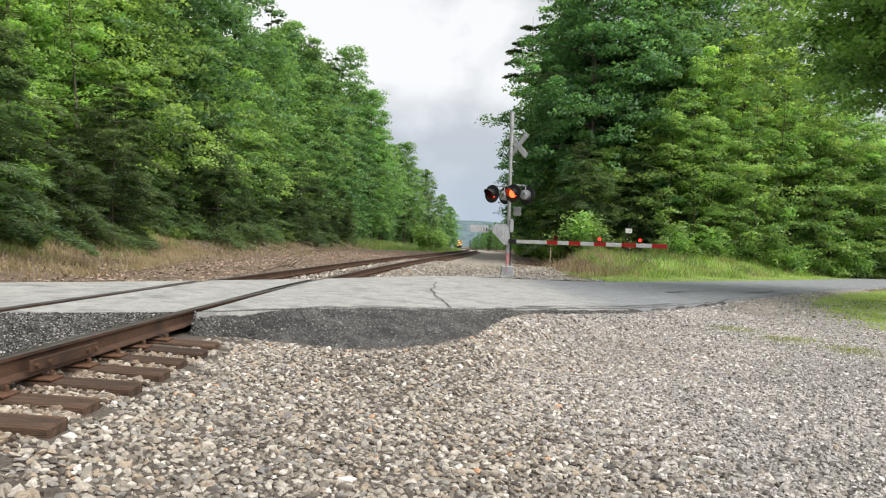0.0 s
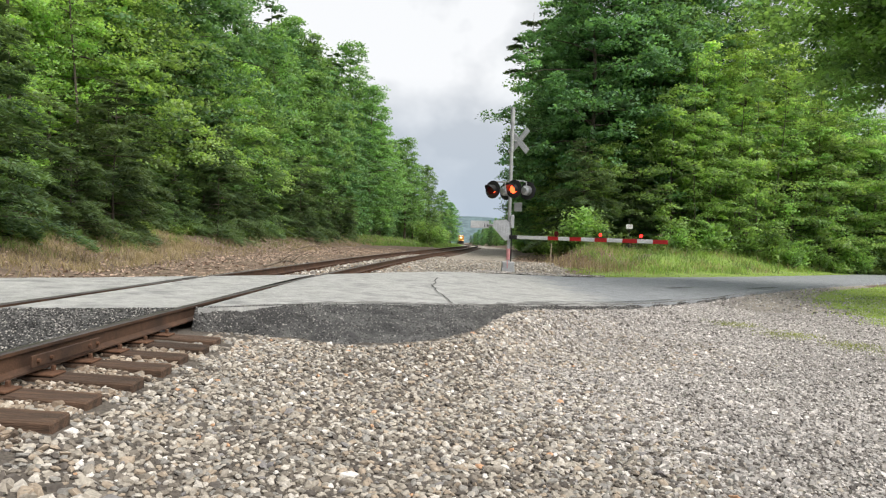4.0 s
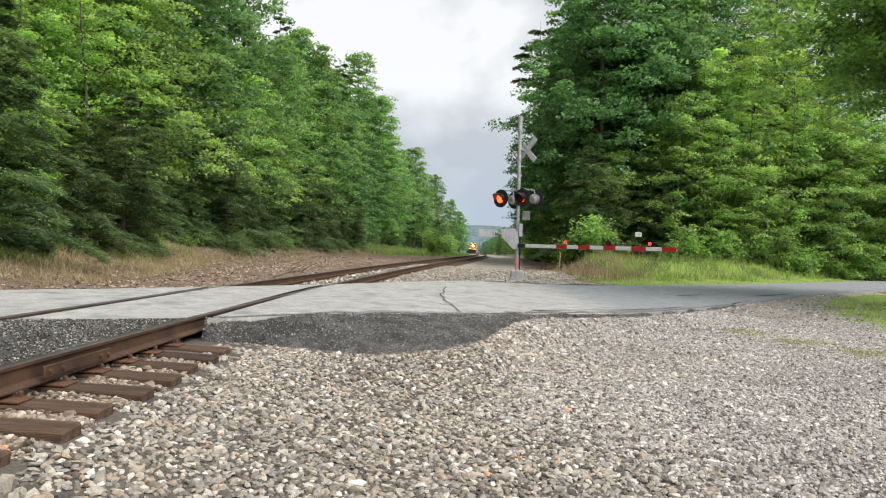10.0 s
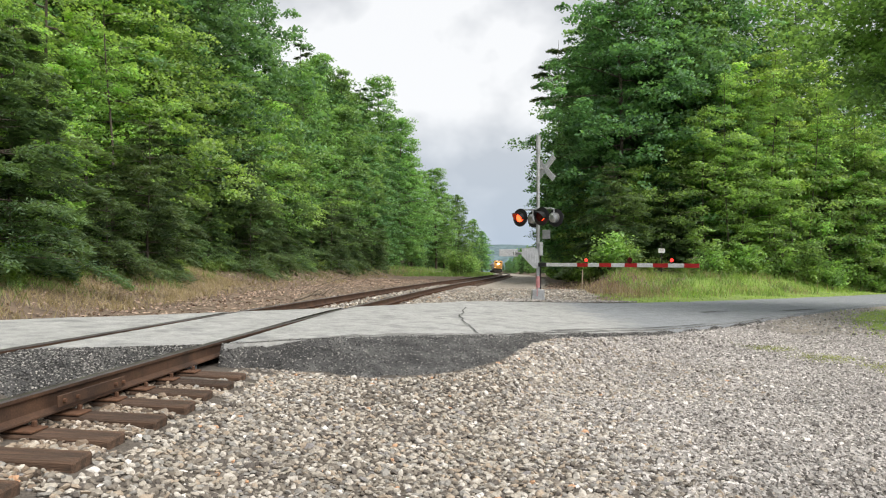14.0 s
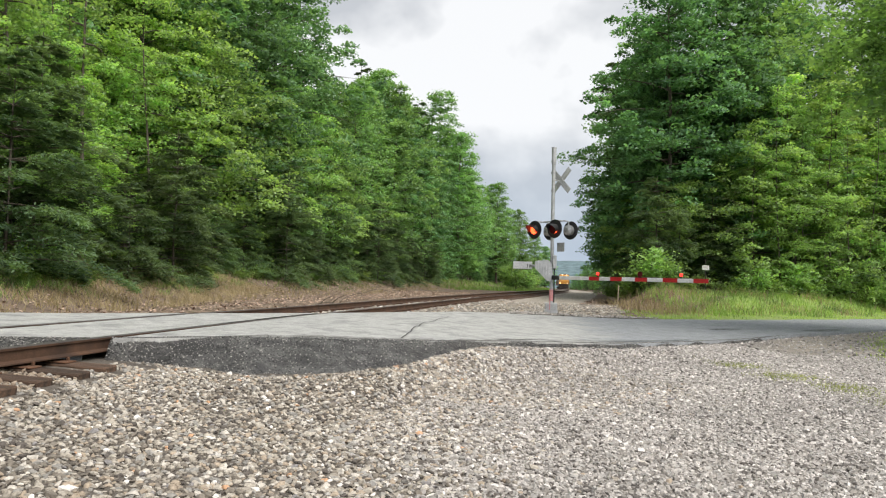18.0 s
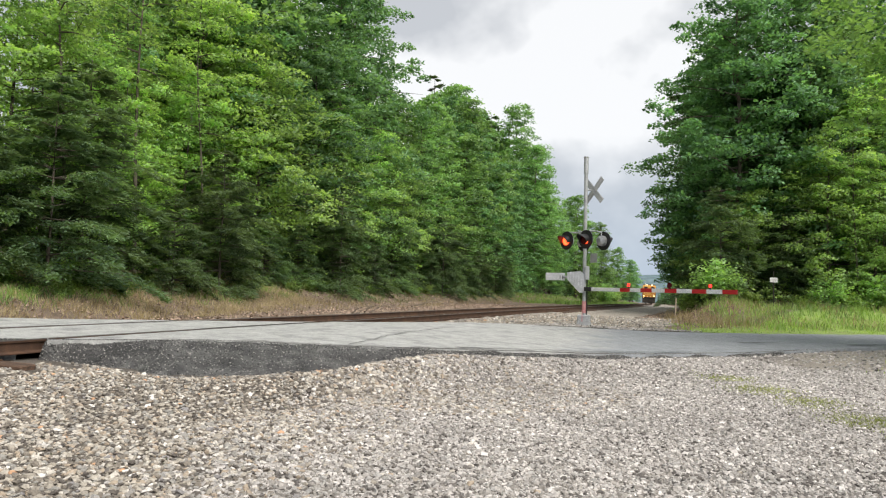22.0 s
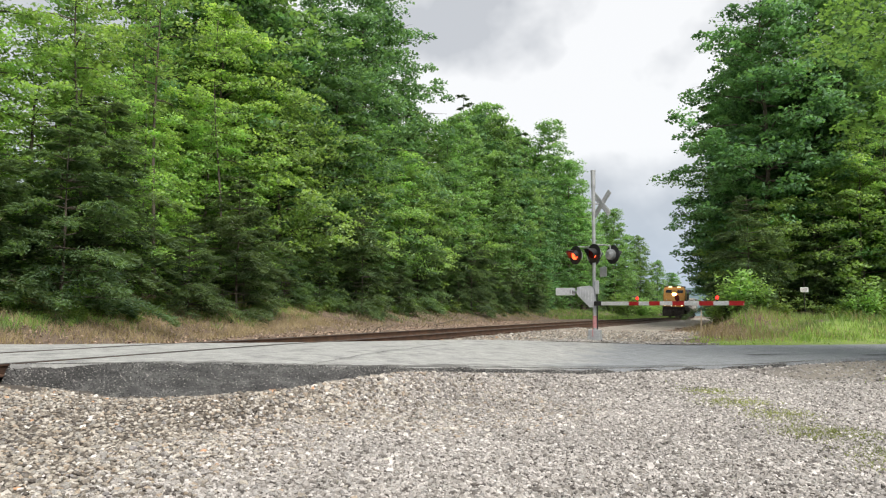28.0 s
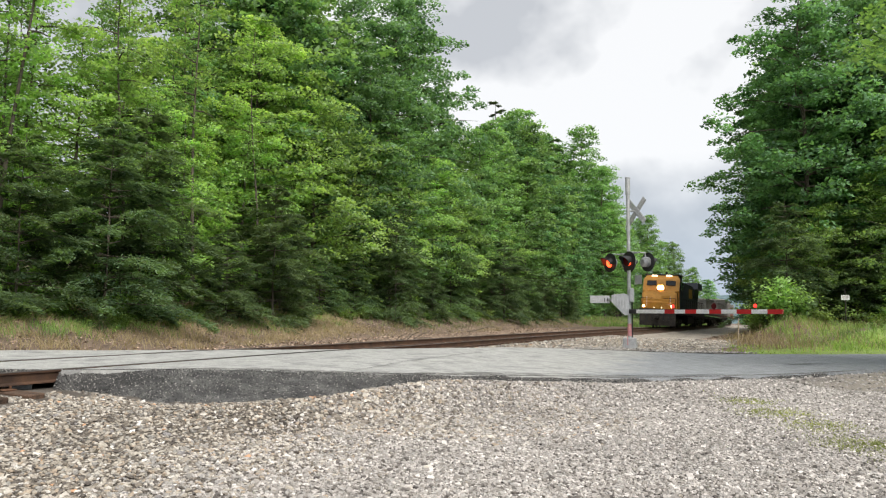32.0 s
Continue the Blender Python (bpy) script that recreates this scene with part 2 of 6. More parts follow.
M_CARGREY = material("grey_freight_car_paint", [(0.22, 0.21, 0.20), (0.36, 0.34, 0.32)], 1.5, 30, 0.75, bump=0.1, depth=0.004)
M_CARRED = material("oxide_red_freight_car_paint", [(0.17, 0.07, 0.045), (0.26, 0.115, 0.075)], 1.5, 30, 0.8, bump=0.1, depth=0.004)
M_GLASS = material("dark_cab_glass", [(0.012, 0.014, 0.016), (0.02, 0.022, 0.025)], 2.0, 10, 0.08, bump=0)
M_LAMPOFF = material("unlit_red_lens", [(0.06, 0.008, 0.01), (0.10, 0.012, 0.014)], 8, 60, 0.25, bump=0)
M_CLEAR = material("silvery_lamp_reflector", [(0.34, 0.35, 0.36), (0.55, 0.56, 0.57)], 14, 60, 0.3, metal=0.6, bump=0.1)
G_RED = glow("lit_red_lens", (1.0, 0.075, 0.02), 5.0)
G_ARM = glow("lit_gate_lamp", (1.0, 0.028, 0.022), 3.2)
G_HEAD = glow("headlight", (1.0, 0.74, 0.40), 160.0)
G_NUM = glow("number_board_light", (1.0, 0.80, 0.5), 2.2)
F_OAK = foliage("oak_leaf", (0.045, 0.118, 0.058), (0.2, 0.41, 0.175))
F_POPLAR = foliage("tulip_poplar_leaf", (0.055, 0.135, 0.052), (0.27, 0.49, 0.175), 0.4)
F_BRIGHT = foliage("maple_leaf", (0.07, 0.153, 0.054), (0.36, 0.58, 0.185), 0.6)
F_PINE = foliage("pine_needle", (0.033, 0.07, 0.038), (0.155, 0.248, 0.115), 0.25)
F_YOUNG = foliage("young_maple_leaf", (0.092, 0.188, 0.064), (0.44, 0.66, 0.195), 0.7)
F_SPREAD = foliage("spreading_oak_leaf", (0.062, 0.145, 0.048), (0.28, 0.49, 0.15), 0.5)
F_SHRUB = foliage("shrub_leaf", (0.075, 0.16, 0.04), (0.31, 0.49, 0.11), 0.3)
F_WEED = foliage("bank_weed_leaf", (0.055, 0.12, 0.03), (0.23, 0.37, 0.08), 0.3)
F_GRASS = foliage("grass_blade", (0.13, 0.23, 0.045), (0.4, 0.55, 0.12), 0.5)
F_THIN = foliage("thin_lot_grass", (0.14, 0.18, 0.05), (0.36, 0.42, 0.13), 0.2)
F_DRY = foliage("dry_grass_blade", (0.22, 0.165, 0.09), (0.48, 0.39, 0.24), 0.2, 0.01)


def by_island(m, stops):
    """Gives every loose piece of a mesh one colour of a row of stops."""
    n, l = m.node_tree.nodes, m.node_tree.links
    geo = n.new("ShaderNodeNewGeometry")
    ramp = n.new("ShaderNodeValToRGB")
    ramp.color_ramp.interpolation = "CONSTANT"
    el = ramp.color_ramp.elements
    while len(el) < len(stops):
        el.new(0.5)
    for e, (p, c) in zip(el, stops):
        e.position, e.color = p, (*c, 1)
    hsv = next(k for k in n if k.type == "HUE_SAT")
    l.new(geo.outputs["Random Per Island"], ramp.inputs["Fac"])
    l.new(ramp.outputs["Color"], hsv.inputs["Color"])


by_island(M_STONE, [(0.0, (0.14, 0.12, 0.105)), (0.09, (0.24, 0.208, 0.172)), (0.26, (0.35, 0.312, 0.262)), (0.44, (0.28, 0.265, 0.242)), (0.58, (0.40, 0.36, 0.305)), (0.73, (0.33, 0.268, 0.205)), (0.83, (0.45, 0.415, 0.368)), (0.955, (0.60, 0.57, 0.53)), (0.975, (0.20, 0.188, 0.186)), (0.993, (0.42, 0.25, 0.15))])
M_FINE = material("fine_pale_gravel", [(0.33, 0.29, 0.26), (0.48, 0.43, 0.39), (0.40, 0.36, 0.33)], 1.2, 55, 0.9, bump=0.3, depth=0.004, island=0.2)
by_island(M_FINE, [(0.0, (0.165, 0.148, 0.137)), (0.10, (0.34, 0.315, 0.288)), (0.35, (0.42, 0.39, 0.365)), (0.6, (0.365, 0.347, 0.328)), (0.8, (0.485, 0.452, 0.428)), (0.95, (0.60, 0.565, 0.535))])


M_STAINED = material("rust_stained_stone", [(0.20, 0.15, 0.11), (0.36, 0.28, 0.21), (0.28, 0.21, 0.155)], 2.0, 55, 0.9, bump=0.3, depth=0.004, island=0.2)
by_island(M_STAINED, [(0.0, (0.12, 0.09, 0.068)), (0.15, (0.24, 0.18, 0.13)), (0.4, (0.33, 0.265, 0.20)), (0.65, (0.27, 0.225, 0.18)), (0.85, (0.40, 0.345, 0.28)), (0.96, (0.50, 0.45, 0.39))])


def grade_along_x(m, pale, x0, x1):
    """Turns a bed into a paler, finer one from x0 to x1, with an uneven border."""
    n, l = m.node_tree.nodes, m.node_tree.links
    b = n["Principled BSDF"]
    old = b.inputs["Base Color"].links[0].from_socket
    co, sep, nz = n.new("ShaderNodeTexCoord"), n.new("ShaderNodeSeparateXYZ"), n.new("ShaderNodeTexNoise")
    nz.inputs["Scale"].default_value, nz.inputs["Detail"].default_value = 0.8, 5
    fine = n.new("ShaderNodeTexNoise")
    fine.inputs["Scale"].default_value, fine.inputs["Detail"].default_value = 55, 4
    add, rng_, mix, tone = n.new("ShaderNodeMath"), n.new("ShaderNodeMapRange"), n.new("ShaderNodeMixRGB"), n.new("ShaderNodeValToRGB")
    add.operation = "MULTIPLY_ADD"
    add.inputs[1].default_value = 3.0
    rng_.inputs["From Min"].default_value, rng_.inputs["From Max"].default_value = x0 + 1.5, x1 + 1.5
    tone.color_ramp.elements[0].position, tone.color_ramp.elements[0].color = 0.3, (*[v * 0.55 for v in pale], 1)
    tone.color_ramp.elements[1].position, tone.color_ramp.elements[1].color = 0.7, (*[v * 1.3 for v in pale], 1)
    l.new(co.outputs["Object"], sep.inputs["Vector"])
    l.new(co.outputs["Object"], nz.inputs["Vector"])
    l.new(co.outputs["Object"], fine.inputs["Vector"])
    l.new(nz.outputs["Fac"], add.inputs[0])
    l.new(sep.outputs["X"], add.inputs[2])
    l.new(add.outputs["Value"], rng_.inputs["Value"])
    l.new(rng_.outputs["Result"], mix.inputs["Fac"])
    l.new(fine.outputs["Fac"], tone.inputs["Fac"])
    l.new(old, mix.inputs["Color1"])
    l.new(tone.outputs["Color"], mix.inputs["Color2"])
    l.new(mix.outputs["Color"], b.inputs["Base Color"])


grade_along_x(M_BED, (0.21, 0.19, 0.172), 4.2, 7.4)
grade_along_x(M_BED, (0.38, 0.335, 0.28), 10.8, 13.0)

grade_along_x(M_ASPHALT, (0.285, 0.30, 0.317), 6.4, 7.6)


def mottle(m, scale, low, high, stretch=(1, 1, 1)):
    """Broad uneven stains over a finished colour."""
    n, l = m.node_tree.nodes, m.node_tree.links
    b = n["Principled BSDF"]
    old = b.inputs["Base Color"].links[0].from_socket
    co, mp, nz, rg, mul = n.new("ShaderNodeTexCoord"), n.new("ShaderNodeMapping"), n.new("ShaderNodeTexNoise"), n.new("ShaderNodeMapRange"), n.new("ShaderNodeMixRGB")
    mp.inputs["Scale"].default_value = stretch
    nz.inputs["Scale"].default_value, nz.inputs["Detail"].default_value, nz.inputs["Roughness"].default_value = scale, 7, 0.65
    rg.inputs["From Min"].default_value, rg.inputs["From Max"].default_value = 0.32, 0.68
    rg.inputs["To Min"].default_value, rg.inputs["To Max"].default_value = low, high
    mul.blend_type = "MULTIPLY"
    mul.inputs["Fac"].default_value = 1.0
    l.new(co.outputs["Object"], mp.inputs["Vector"])
    l.new(mp.outputs["Vector"], nz.inputs["Vector"])
    l.new(nz.outputs["Fac"], rg.inputs["Value"])
    l.new(old, mul.inputs["Color1"])
    l.new(rg.outputs["Result"], mul.inputs["Color2"])
    l.new(mul.outputs["Color"], b.inputs["Base Color"])


mottle(M_ASPHALT, 3.2, 0.74, 1.16, (1.0, 0.8, 1.0))
mottle(M_ASPHALT, 16.0, 0.82, 1.14)
mottle(M_STONE, 0.8, 0.84, 1.14)
mottle(M_FINE, 0.7, 0.80, 1.13)
mottle(M_TAR, 1.4, 0.75, 1.5)
mottle(M_GROUND, 0.5, 0.7, 1.25)


# ---- mesh helpers ----
def mesh_of(name, verts, faces, mat):
    me = bpy.data.meshes.new(name)
    me.from_pydata(np.asarray(verts).tolist() if not isinstance(verts, list) else verts, [], np.asarray(faces).tolist() if not isinstance(faces, list) else faces)
    for mm in (mat if isinstance(mat, (list, tuple)) else [mat]):
        me.materials.append(mm)
    me.update()
    return me


def part(name, bm, mat, parent=None, label="", smooth=False):
    """Links a bmesh, or ready mesh data, as one object under a thing."""
    if isinstance(bm, bmesh.types.BMesh):
        me = bpy.data.meshes.new(name)
        bm.to_mesh(me)
        bm.free()
        me.materials.append(mat)
    else:
        me = bm
    if smooth:
        for p in me.polygons:
            p.use_smooth = True
    ob = new(name, me)
    if parent is not None:
        ob.parent = parent
    if label:
        tagged(ob, label)
    return ob


def thing(name, label, category, m=None, group="", kind=""):
    ob = tagged(new(name), label, category, group, kind)
    if m is not None:
        ob.matrix_basis = m
    return ob


def box(bm, cx, cy, cz, sx, sy, sz, bevel=0.0, rot=None):
    r = bmesh.ops.create_cube(bm, size=1.0)
    vs = r["verts"]
    bmesh.ops.scale(bm, vec=(sx, sy, sz), verts=vs)
    if bevel:
        es = list({e for v in vs for e in v.link_edges})
        rb = bmesh.ops.bevel(bm, geom=es, offset=bevel, segments=1, affect="EDGES")
        vs = list({v for f in rb["faces"] for v in f.verts} | {v for v in vs if v.is_valid})
    if rot is not None:
        bmesh.ops.rotate(bm, cent=(0, 0, 0), matrix=rot, verts=vs)
    bmesh.ops.translate(bm, vec=(cx, cy, cz), verts=vs)
    return bm


def tube(bm, p, q, r1, r2=None, seg=12, caps=True):
    p, q = Vector(p), Vector(q)
    r2 = r1 if r2 is None else r2
    d = q - p
    rot = d.to_track_quat("Z", "Y").to_matrix().to_4x4()
    bmesh.ops.create_cone(bm, cap_ends=caps, segments=seg, radius1=r1, radius2=r2, depth=d.length, matrix=Matrix.Translation((p + q) / 2) @ rot)
    return bm


def BM():
    return bmesh.new()


# ---- plan of the track, road and ground ----
def spline(knots):
    ks = np.array(knots, float)
    xs, ys = ks[:, 0], ks[:, 1]
    ms = np.gradient(ys, xs)

    def f(v):
        v = np.asarray(v, float)
        i = np.clip(np.searchsorted(xs, v) - 1, 0, len(xs) - 2)
        h = xs[i + 1] - xs[i]
        t = np.clip((v - xs[i]) / h, 0, 1)
        r = (2 * t**3 - 3 * t**2 + 1) * ys[i] + (t**3 - 2 * t**2 + t) * h * ms[i] + (-2 * t**3 + 3 * t**2) * ys[i + 1] + (t**3 - t**2) * h * ms[i + 1]
        r = np.where(v > xs[-1], ys[-1] + (v - xs[-1]) * ms[-1], r)
        return np.where(v < xs[0], ys[0] + (v - xs[0]) * ms[0], r)
    return f


def step(a, b, v):
    t = np.clip((np.asarray(v, float) - a) / (b - a), 0, 1)
    return t * t * (3 - 2 * t)


track_x = spline([(-60, -0.6), (-10, 0), (8, 0.0), (20, 0.65), (35, 2.05), (59, 4.8), (82, 6.9), (134, 10.7), (215, 13.4), (430, 17.5)])
track_z = spline([(-60, -0.2), (0, 0.0), (12, 0.0), (35, 0.13), (60, 0.28), (100, 0.38), (200, 0.4), (430, 0.4)])
CANT = 0.05 / 1.51
near_edge = spline([(-14, -9.5), (-4, -0.8), (-0.8, 2.35), (0.8, 3.7), (2.3, 5.3), (3.7, 6.25), (4.8, 7.6), (9.8, 13.6), (13.7, 19.0), (27, 34.0), (60, 66.0)])
far_edge = spline([(-14, -3.0), (-2.56, 6.3), (-0.3, 10.0), (2.4, 15.9), (6.2, 22.3), (10.8, 26.3), (39, 53.2), (60, 72.0)])
road_x = spline([(-14, 0.0), (-3, 0.09), (-0.76, 0.045), (0.76, -0.005), (2, -0.03), (3.5, -0.09), (4.8, -0.17), (7, -0.32), (9.8, -0.41), (14, -0.45), (60, -0.5)])
shoulder = spline([(0, -0.27), (1.0, -0.275), (1.4, -0.315), (2.25, -0.47), (3.9, -0.63), (5.7, -0.72), (9, -0.71), (40, -0.85)])


# how far the tar slope reaches from the road's edge, along the road
# past x 4.6 the thin strip paints the shaded gap under the road lip
APRON_X = [0.83, 1.0, 1.5, 2.0, 2.5, 3.0, 3.5, 4.0, 4.3, 4.6, 5.0, 5.6, 6.4, 7.2, 8.0, 9.0, 10.0, 11.2, 12.2, 13.0]
APRON_R = [0.05, 0.2, 0.5, 1.26, 1.8, 1.95, 1.8, 1.5, 0.85, 0.4, 0.34, 0.32, 0.2, 0.28, 0.15, 0.24, 0.1, 0.2, 0.08, 0.02]


def hnoise(x, y, s, seed=0.0):
    """A cheap smooth noise of about unit size from a few waves."""
    r = 0
    for k, (a, b, c) in enumerate(((1, 0.3, 0), (-0.6, 1.1, 1.7), (1.7, -0.9, 4.1), (0.4, 2.1, 2.2), (2.3, 1.6, 5.2))):
        r = r + np.sin((a * x + b * y) / s + c + seed) / (1 + 0.5 * k)
    return r / 2.2


def west_line(y):
    """Where the wood west of the track begins."""
    return np.interp(y, [0, 20, 75, 110, 145, 230, 330, 430], [-9.5, -10.3, -10.5, -8, -6, 0, 6, 10])


def ground_z(x, y):
    x, y = np.asarray(x, float), np.asarray(y, float)
    xc, zt = track_x(y), track_z(y)
    d = x - xc
    # side by the lot
    lot = shoulder(np.maximum(d, 0))
    edge = near_edge(x)
    foot = edge - np.interp(x, APRON_X, APRON_R)
    base = np.interp(x, [1.4, 2.0, 3.0, 4.0, 4.6, 4.9], [-0.33, -0.35, -0.37, -0.36, -0.31, -0.28])
    base = np.where(x > 4.9, road_x(x) - 0.10, base)
    lot = lot + (base - lot) * step(-2.2, 0.1, y - foot) * step(1.45, 1.9, d)
    # side past the road
    past = np.interp(d, [0, 1.3, 2.1, 4, 8], [-0.24, -0.27, -0.42, -0.42, -0.42]) + zt
    bank = step(7.4, 11.0, d) * step(34, 43, y) * (0.75 + 0.75 * step(15.5, 12.0, x)) * step(3.0, 9.0, y - far_edge(x)) + step(12, 60, d) * step(48, 80, y) * 5 + step(40, 160, d) * step(60, 140, y) * 12
    past = past + (road_x(x) - 0.03 - past) * step(7.0, 0.5, y - far_edge(x)) * step(2.2, 4.5, d)
    past = past + bank
    w = step(-1.0, 1.0, y - (edge + far_edge(x)) / 2)
    right = lot + (past - lot) * w
    flat = np.interp(-d, [0, 1.3, 2.0, 3.0, 4.0], [-0.2, -0.25, -0.36, -0.34, -0.2]) + zt
    rise = np.interp(x - west_line(y), [-400, -90, -30, -8, 0, 3.0, 4.6], [60, 20, 7.0, 2.3, 1.15, 0.35, 0.0])
    left = flat + rise * step(2.5, 5.0, -d)
    left = left + (-left - 0.1) * step(3.0, -4.0, y - far_edge(x)) * step(-30, -1.2, x) * 0.6
    z = np.where(d > 0, right, left)
    under = step(-0.3, 0.6, y - edge) * step(0.05, 0.9, far_edge(x) - y)
    z = z + (np.minimum(z, road_x(x) - 0.10) - z) * under
    return z + 0.02 * hnoise(x, y, 0.9) * step(1.4, 3.0, np.abs(d))


def warp_axis(lo, hi, mid, n, k):
    u = np.linspace(-1, 1, n)
    s = np.sinh(k * u) / np.sinh(k)
    return np.where(s < 0, mid + s * (mid - lo), mid + s * (hi - mid))


def sheet(name, xs, ys, zf, mat, label, category, lift=0.0):
    X, Y = np.meshgrid(xs, ys)
    V = np.stack([X.ravel(), Y.ravel(), (zf(X, Y) + lift).ravel()], 1)
    nx, ny = len(xs), len(ys)
    i = (np.arange(ny - 1)[:, None] * nx + np.arange(nx - 1)[None]).ravel()
    F = np.stack([i, i + 1, i + nx + 1, i + nx], 1)
    ob = new(name, mesh_of(name, V, F, mat))
    for p in ob.data.polygons:
        p.use_smooth = True
    return tagged(ob, label, category, kind="structure")


sheet("ground", warp_axis(-2500, 2500, 2, 221, 7.5), warp_axis(-600, 3000, 14, 261, 7.0), ground_z, M_GROUND, "brown leaf litter and earth under the trees", "ground")


def band(name, d0, d1, y0, y1, nd, ny, mat, label, category, lift, wob=0.0):
    """A strip of ground beside the track, from offset d0 to d1."""
    ds, ys = np.linspace(d0, d1, nd), np.linspace(y0, y1, ny)
    D, Y = np.meshgrid(ds, ys)
    t = (D - d0) / (d1 - d0)
    D = D + wob * hnoise(Y, Y * 0.3, 1.1, 1.0) * np.where(t > 0.5, t, t - 1)
    X = track_x(Y) + D
    V = np.stack([X.ravel(), Y.ravel(), (ground_z(X, Y) + lift).ravel()], 1)
    i = (np.arange(ny - 1)[:, None] * nd + np.arange(nd - 1)[None]).ravel()
    F = np.stack([i, i + 1, i + nd + 1, i + nd], 1)
    ob = new(name, mesh_of(name, V, F, mat))
    for p in ob.data.polygons:
        p.use_smooth = True
    return tagged(ob, label, category, kind="structure")


band("ballast_far", -2.6, 5.6, 8.0, 300, 25, 400, M_GRAVEL, "grey crushed stone ballast under the track", "ballast", 0.025, 0.25)
band("ballast_near", -2.6, 1.7, -30, 5.0, 18, 90, M_BED, "crushed stone ballast beside the wooden ties, gap shade painted in", "ballast", 0.02, 0.1)


def lot_sheet():
    xs = np.concatenate([np.linspace(1.5, 12, 70), np.linspace(12.3, 24, 40)])
    ts = np.linspace(0, 1, 90)
    X, T = np.meshgrid(xs, ts)
    Y = -16 + (near_edge(X) + 0.4 + 16) * T
    V = np.stack([X.ravel(), Y.ravel(), (ground_z(X, Y) + 0.02).ravel()], 1)
    nx = len(xs)
    i = (np.arange(len(ts) - 1)[:, None] * nx + np.arange(nx - 1)[None]).ravel()
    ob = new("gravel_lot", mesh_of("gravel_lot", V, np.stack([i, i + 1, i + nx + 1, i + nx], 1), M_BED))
    for p in ob.data.polygons:
        p.use_smooth = True
    tagged(ob, "grey and tan crushed gravel lot beside the road, gap shade painted in", "gravel", kind="structure")


lot_sheet()


def verge_sheet():
    xs = np.concatenate([np.linspace(9.8, 20, 50), np.linspace(20.5, 70, 70)])
    ts = np.linspace(0, 1, 40)
    X, T = np.meshgrid(xs, ts)
    Y = far_edge(X) + 0.2 + 0.2 * hnoise(X, X, 0.7, 5.0) + T * np.minimum(17, (X - 9.8) * 1.1 + 1.2 + 0.5 * hnoise(X, X, 0.8, 1.0))
    X = X - 0.35 * hnoise(Y, Y * 0.5, 0.9, 2.0) * (X < 12)
    V = np.stack([X.ravel(), Y.ravel(), (ground_z(X, Y) + 0.04 - 0.05 * (T < 0.01)).ravel()], 1)
    nx = len(xs)
    i = (np.arange(len(ts) - 1)[:, None] * nx + np.arange(nx - 1)[None]).ravel()
    ob = new("verge", mesh_of("verge", V, np.stack([i, i + 1, i + nx + 1, i + nx], 1), M_VERGE))
    for p in ob.data.polygons:
        p.use_smooth = True
    tagged(ob, "green grassy verge between the road and the wood", "grass", kind="structure")


verge_sheet()


band("earth_bank", 7.0, 11.0, 37, 62, 24, 90, M_DIRT, "bare red-brown earth bank at the foot of the wood", "earth", 0.03, 0.5)


def gravel_shoulder():
    xs, ts = np.linspace(1.9, 10.6, 90), np.linspace(0, 1, 14)
    X, T = np.meshgrid(xs, ts)
    Y = far_edge(X) + 0.05 + T * np.interp(X, [1.9, 3, 6, 9, 10.6], [0.3, 1.2, 1.7, 1.3, 0.3]) * (1 + 0.2 * hnoise(X * 2, X, 0.5, 8.0))
    V = np.stack([X.ravel(), Y.ravel(), (ground_z(X, Y) + 0.05 - 0.04 * (T > 0.98)).ravel()], 1)
    i = (np.arange(13)[:, None] * 90 + np.arange(89)[None]).ravel()
    ob = new("gravel_shoulder", mesh_of("gravel_shoulder", V, np.stack([i, i + 1, i + 91, i + 90], 1), M_PALEBED))
    for p in ob.data.polygons:
        p.use_smooth = True
    tagged(ob, "pale fine gravel shoulder between the road and the signal", "gravel", kind="structure")


M_PALEBED = material("pale_gravel_bed", [(0.36, 0.33, 0.29), (0.55, 0.51, 0.46), (0.46, 0.42, 0.37)], 1.5, 45, 0.9, bump=0.9, depth=0.02)
gravel_shoulder()


LAWN_Y, LAWN_X = [6, 9, 11, 15, 20, 26, 34], [12.8, 12.7, 13.0, 14.4, 16.4, 19.4, 24.0]


def lawn_sheet():
    ys = np.linspace(6, 34, 60)
    ts = np.linspace(0, 1, 30)
    Y, T = np.meshgrid(ys, ts)
    left = np.interp(Y, LAWN_Y, LAWN_X) + 0.4 * hnoise(Y, Y, 0.8, 3.0)
    X = left + T * 30
    keep = Y < near_edge(X) - 1.0
    Y = np.where(keep, Y, near_edge(X) - 1.0)
    V = np.stack([X.ravel(), Y.ravel(), (ground_z(X, Y) + 0.035).ravel()], 1)
    nx = len(ys)
    i = (np.arange(len(ts) - 1)[:, None] * nx + np.arange(nx - 1)[None]).ravel()
    ob = new("lawn_ground", mesh_of("lawn_ground", V, np.stack([i, i + nx, i + nx + 1, i + 1], 1), M_VERGE))
    for p in ob.data.polygons:
        p.use_smooth = True
    tagged(ob, "short green lawn beyond the gravel", "grass", kind="structure")


lawn_sheet()


band("gravel_pad", 5.2, 8.1, 25, 37, 14, 40, M_GRAVEL, "tan gravel pad beside the signal", "gravel", 0.028, 0.3)


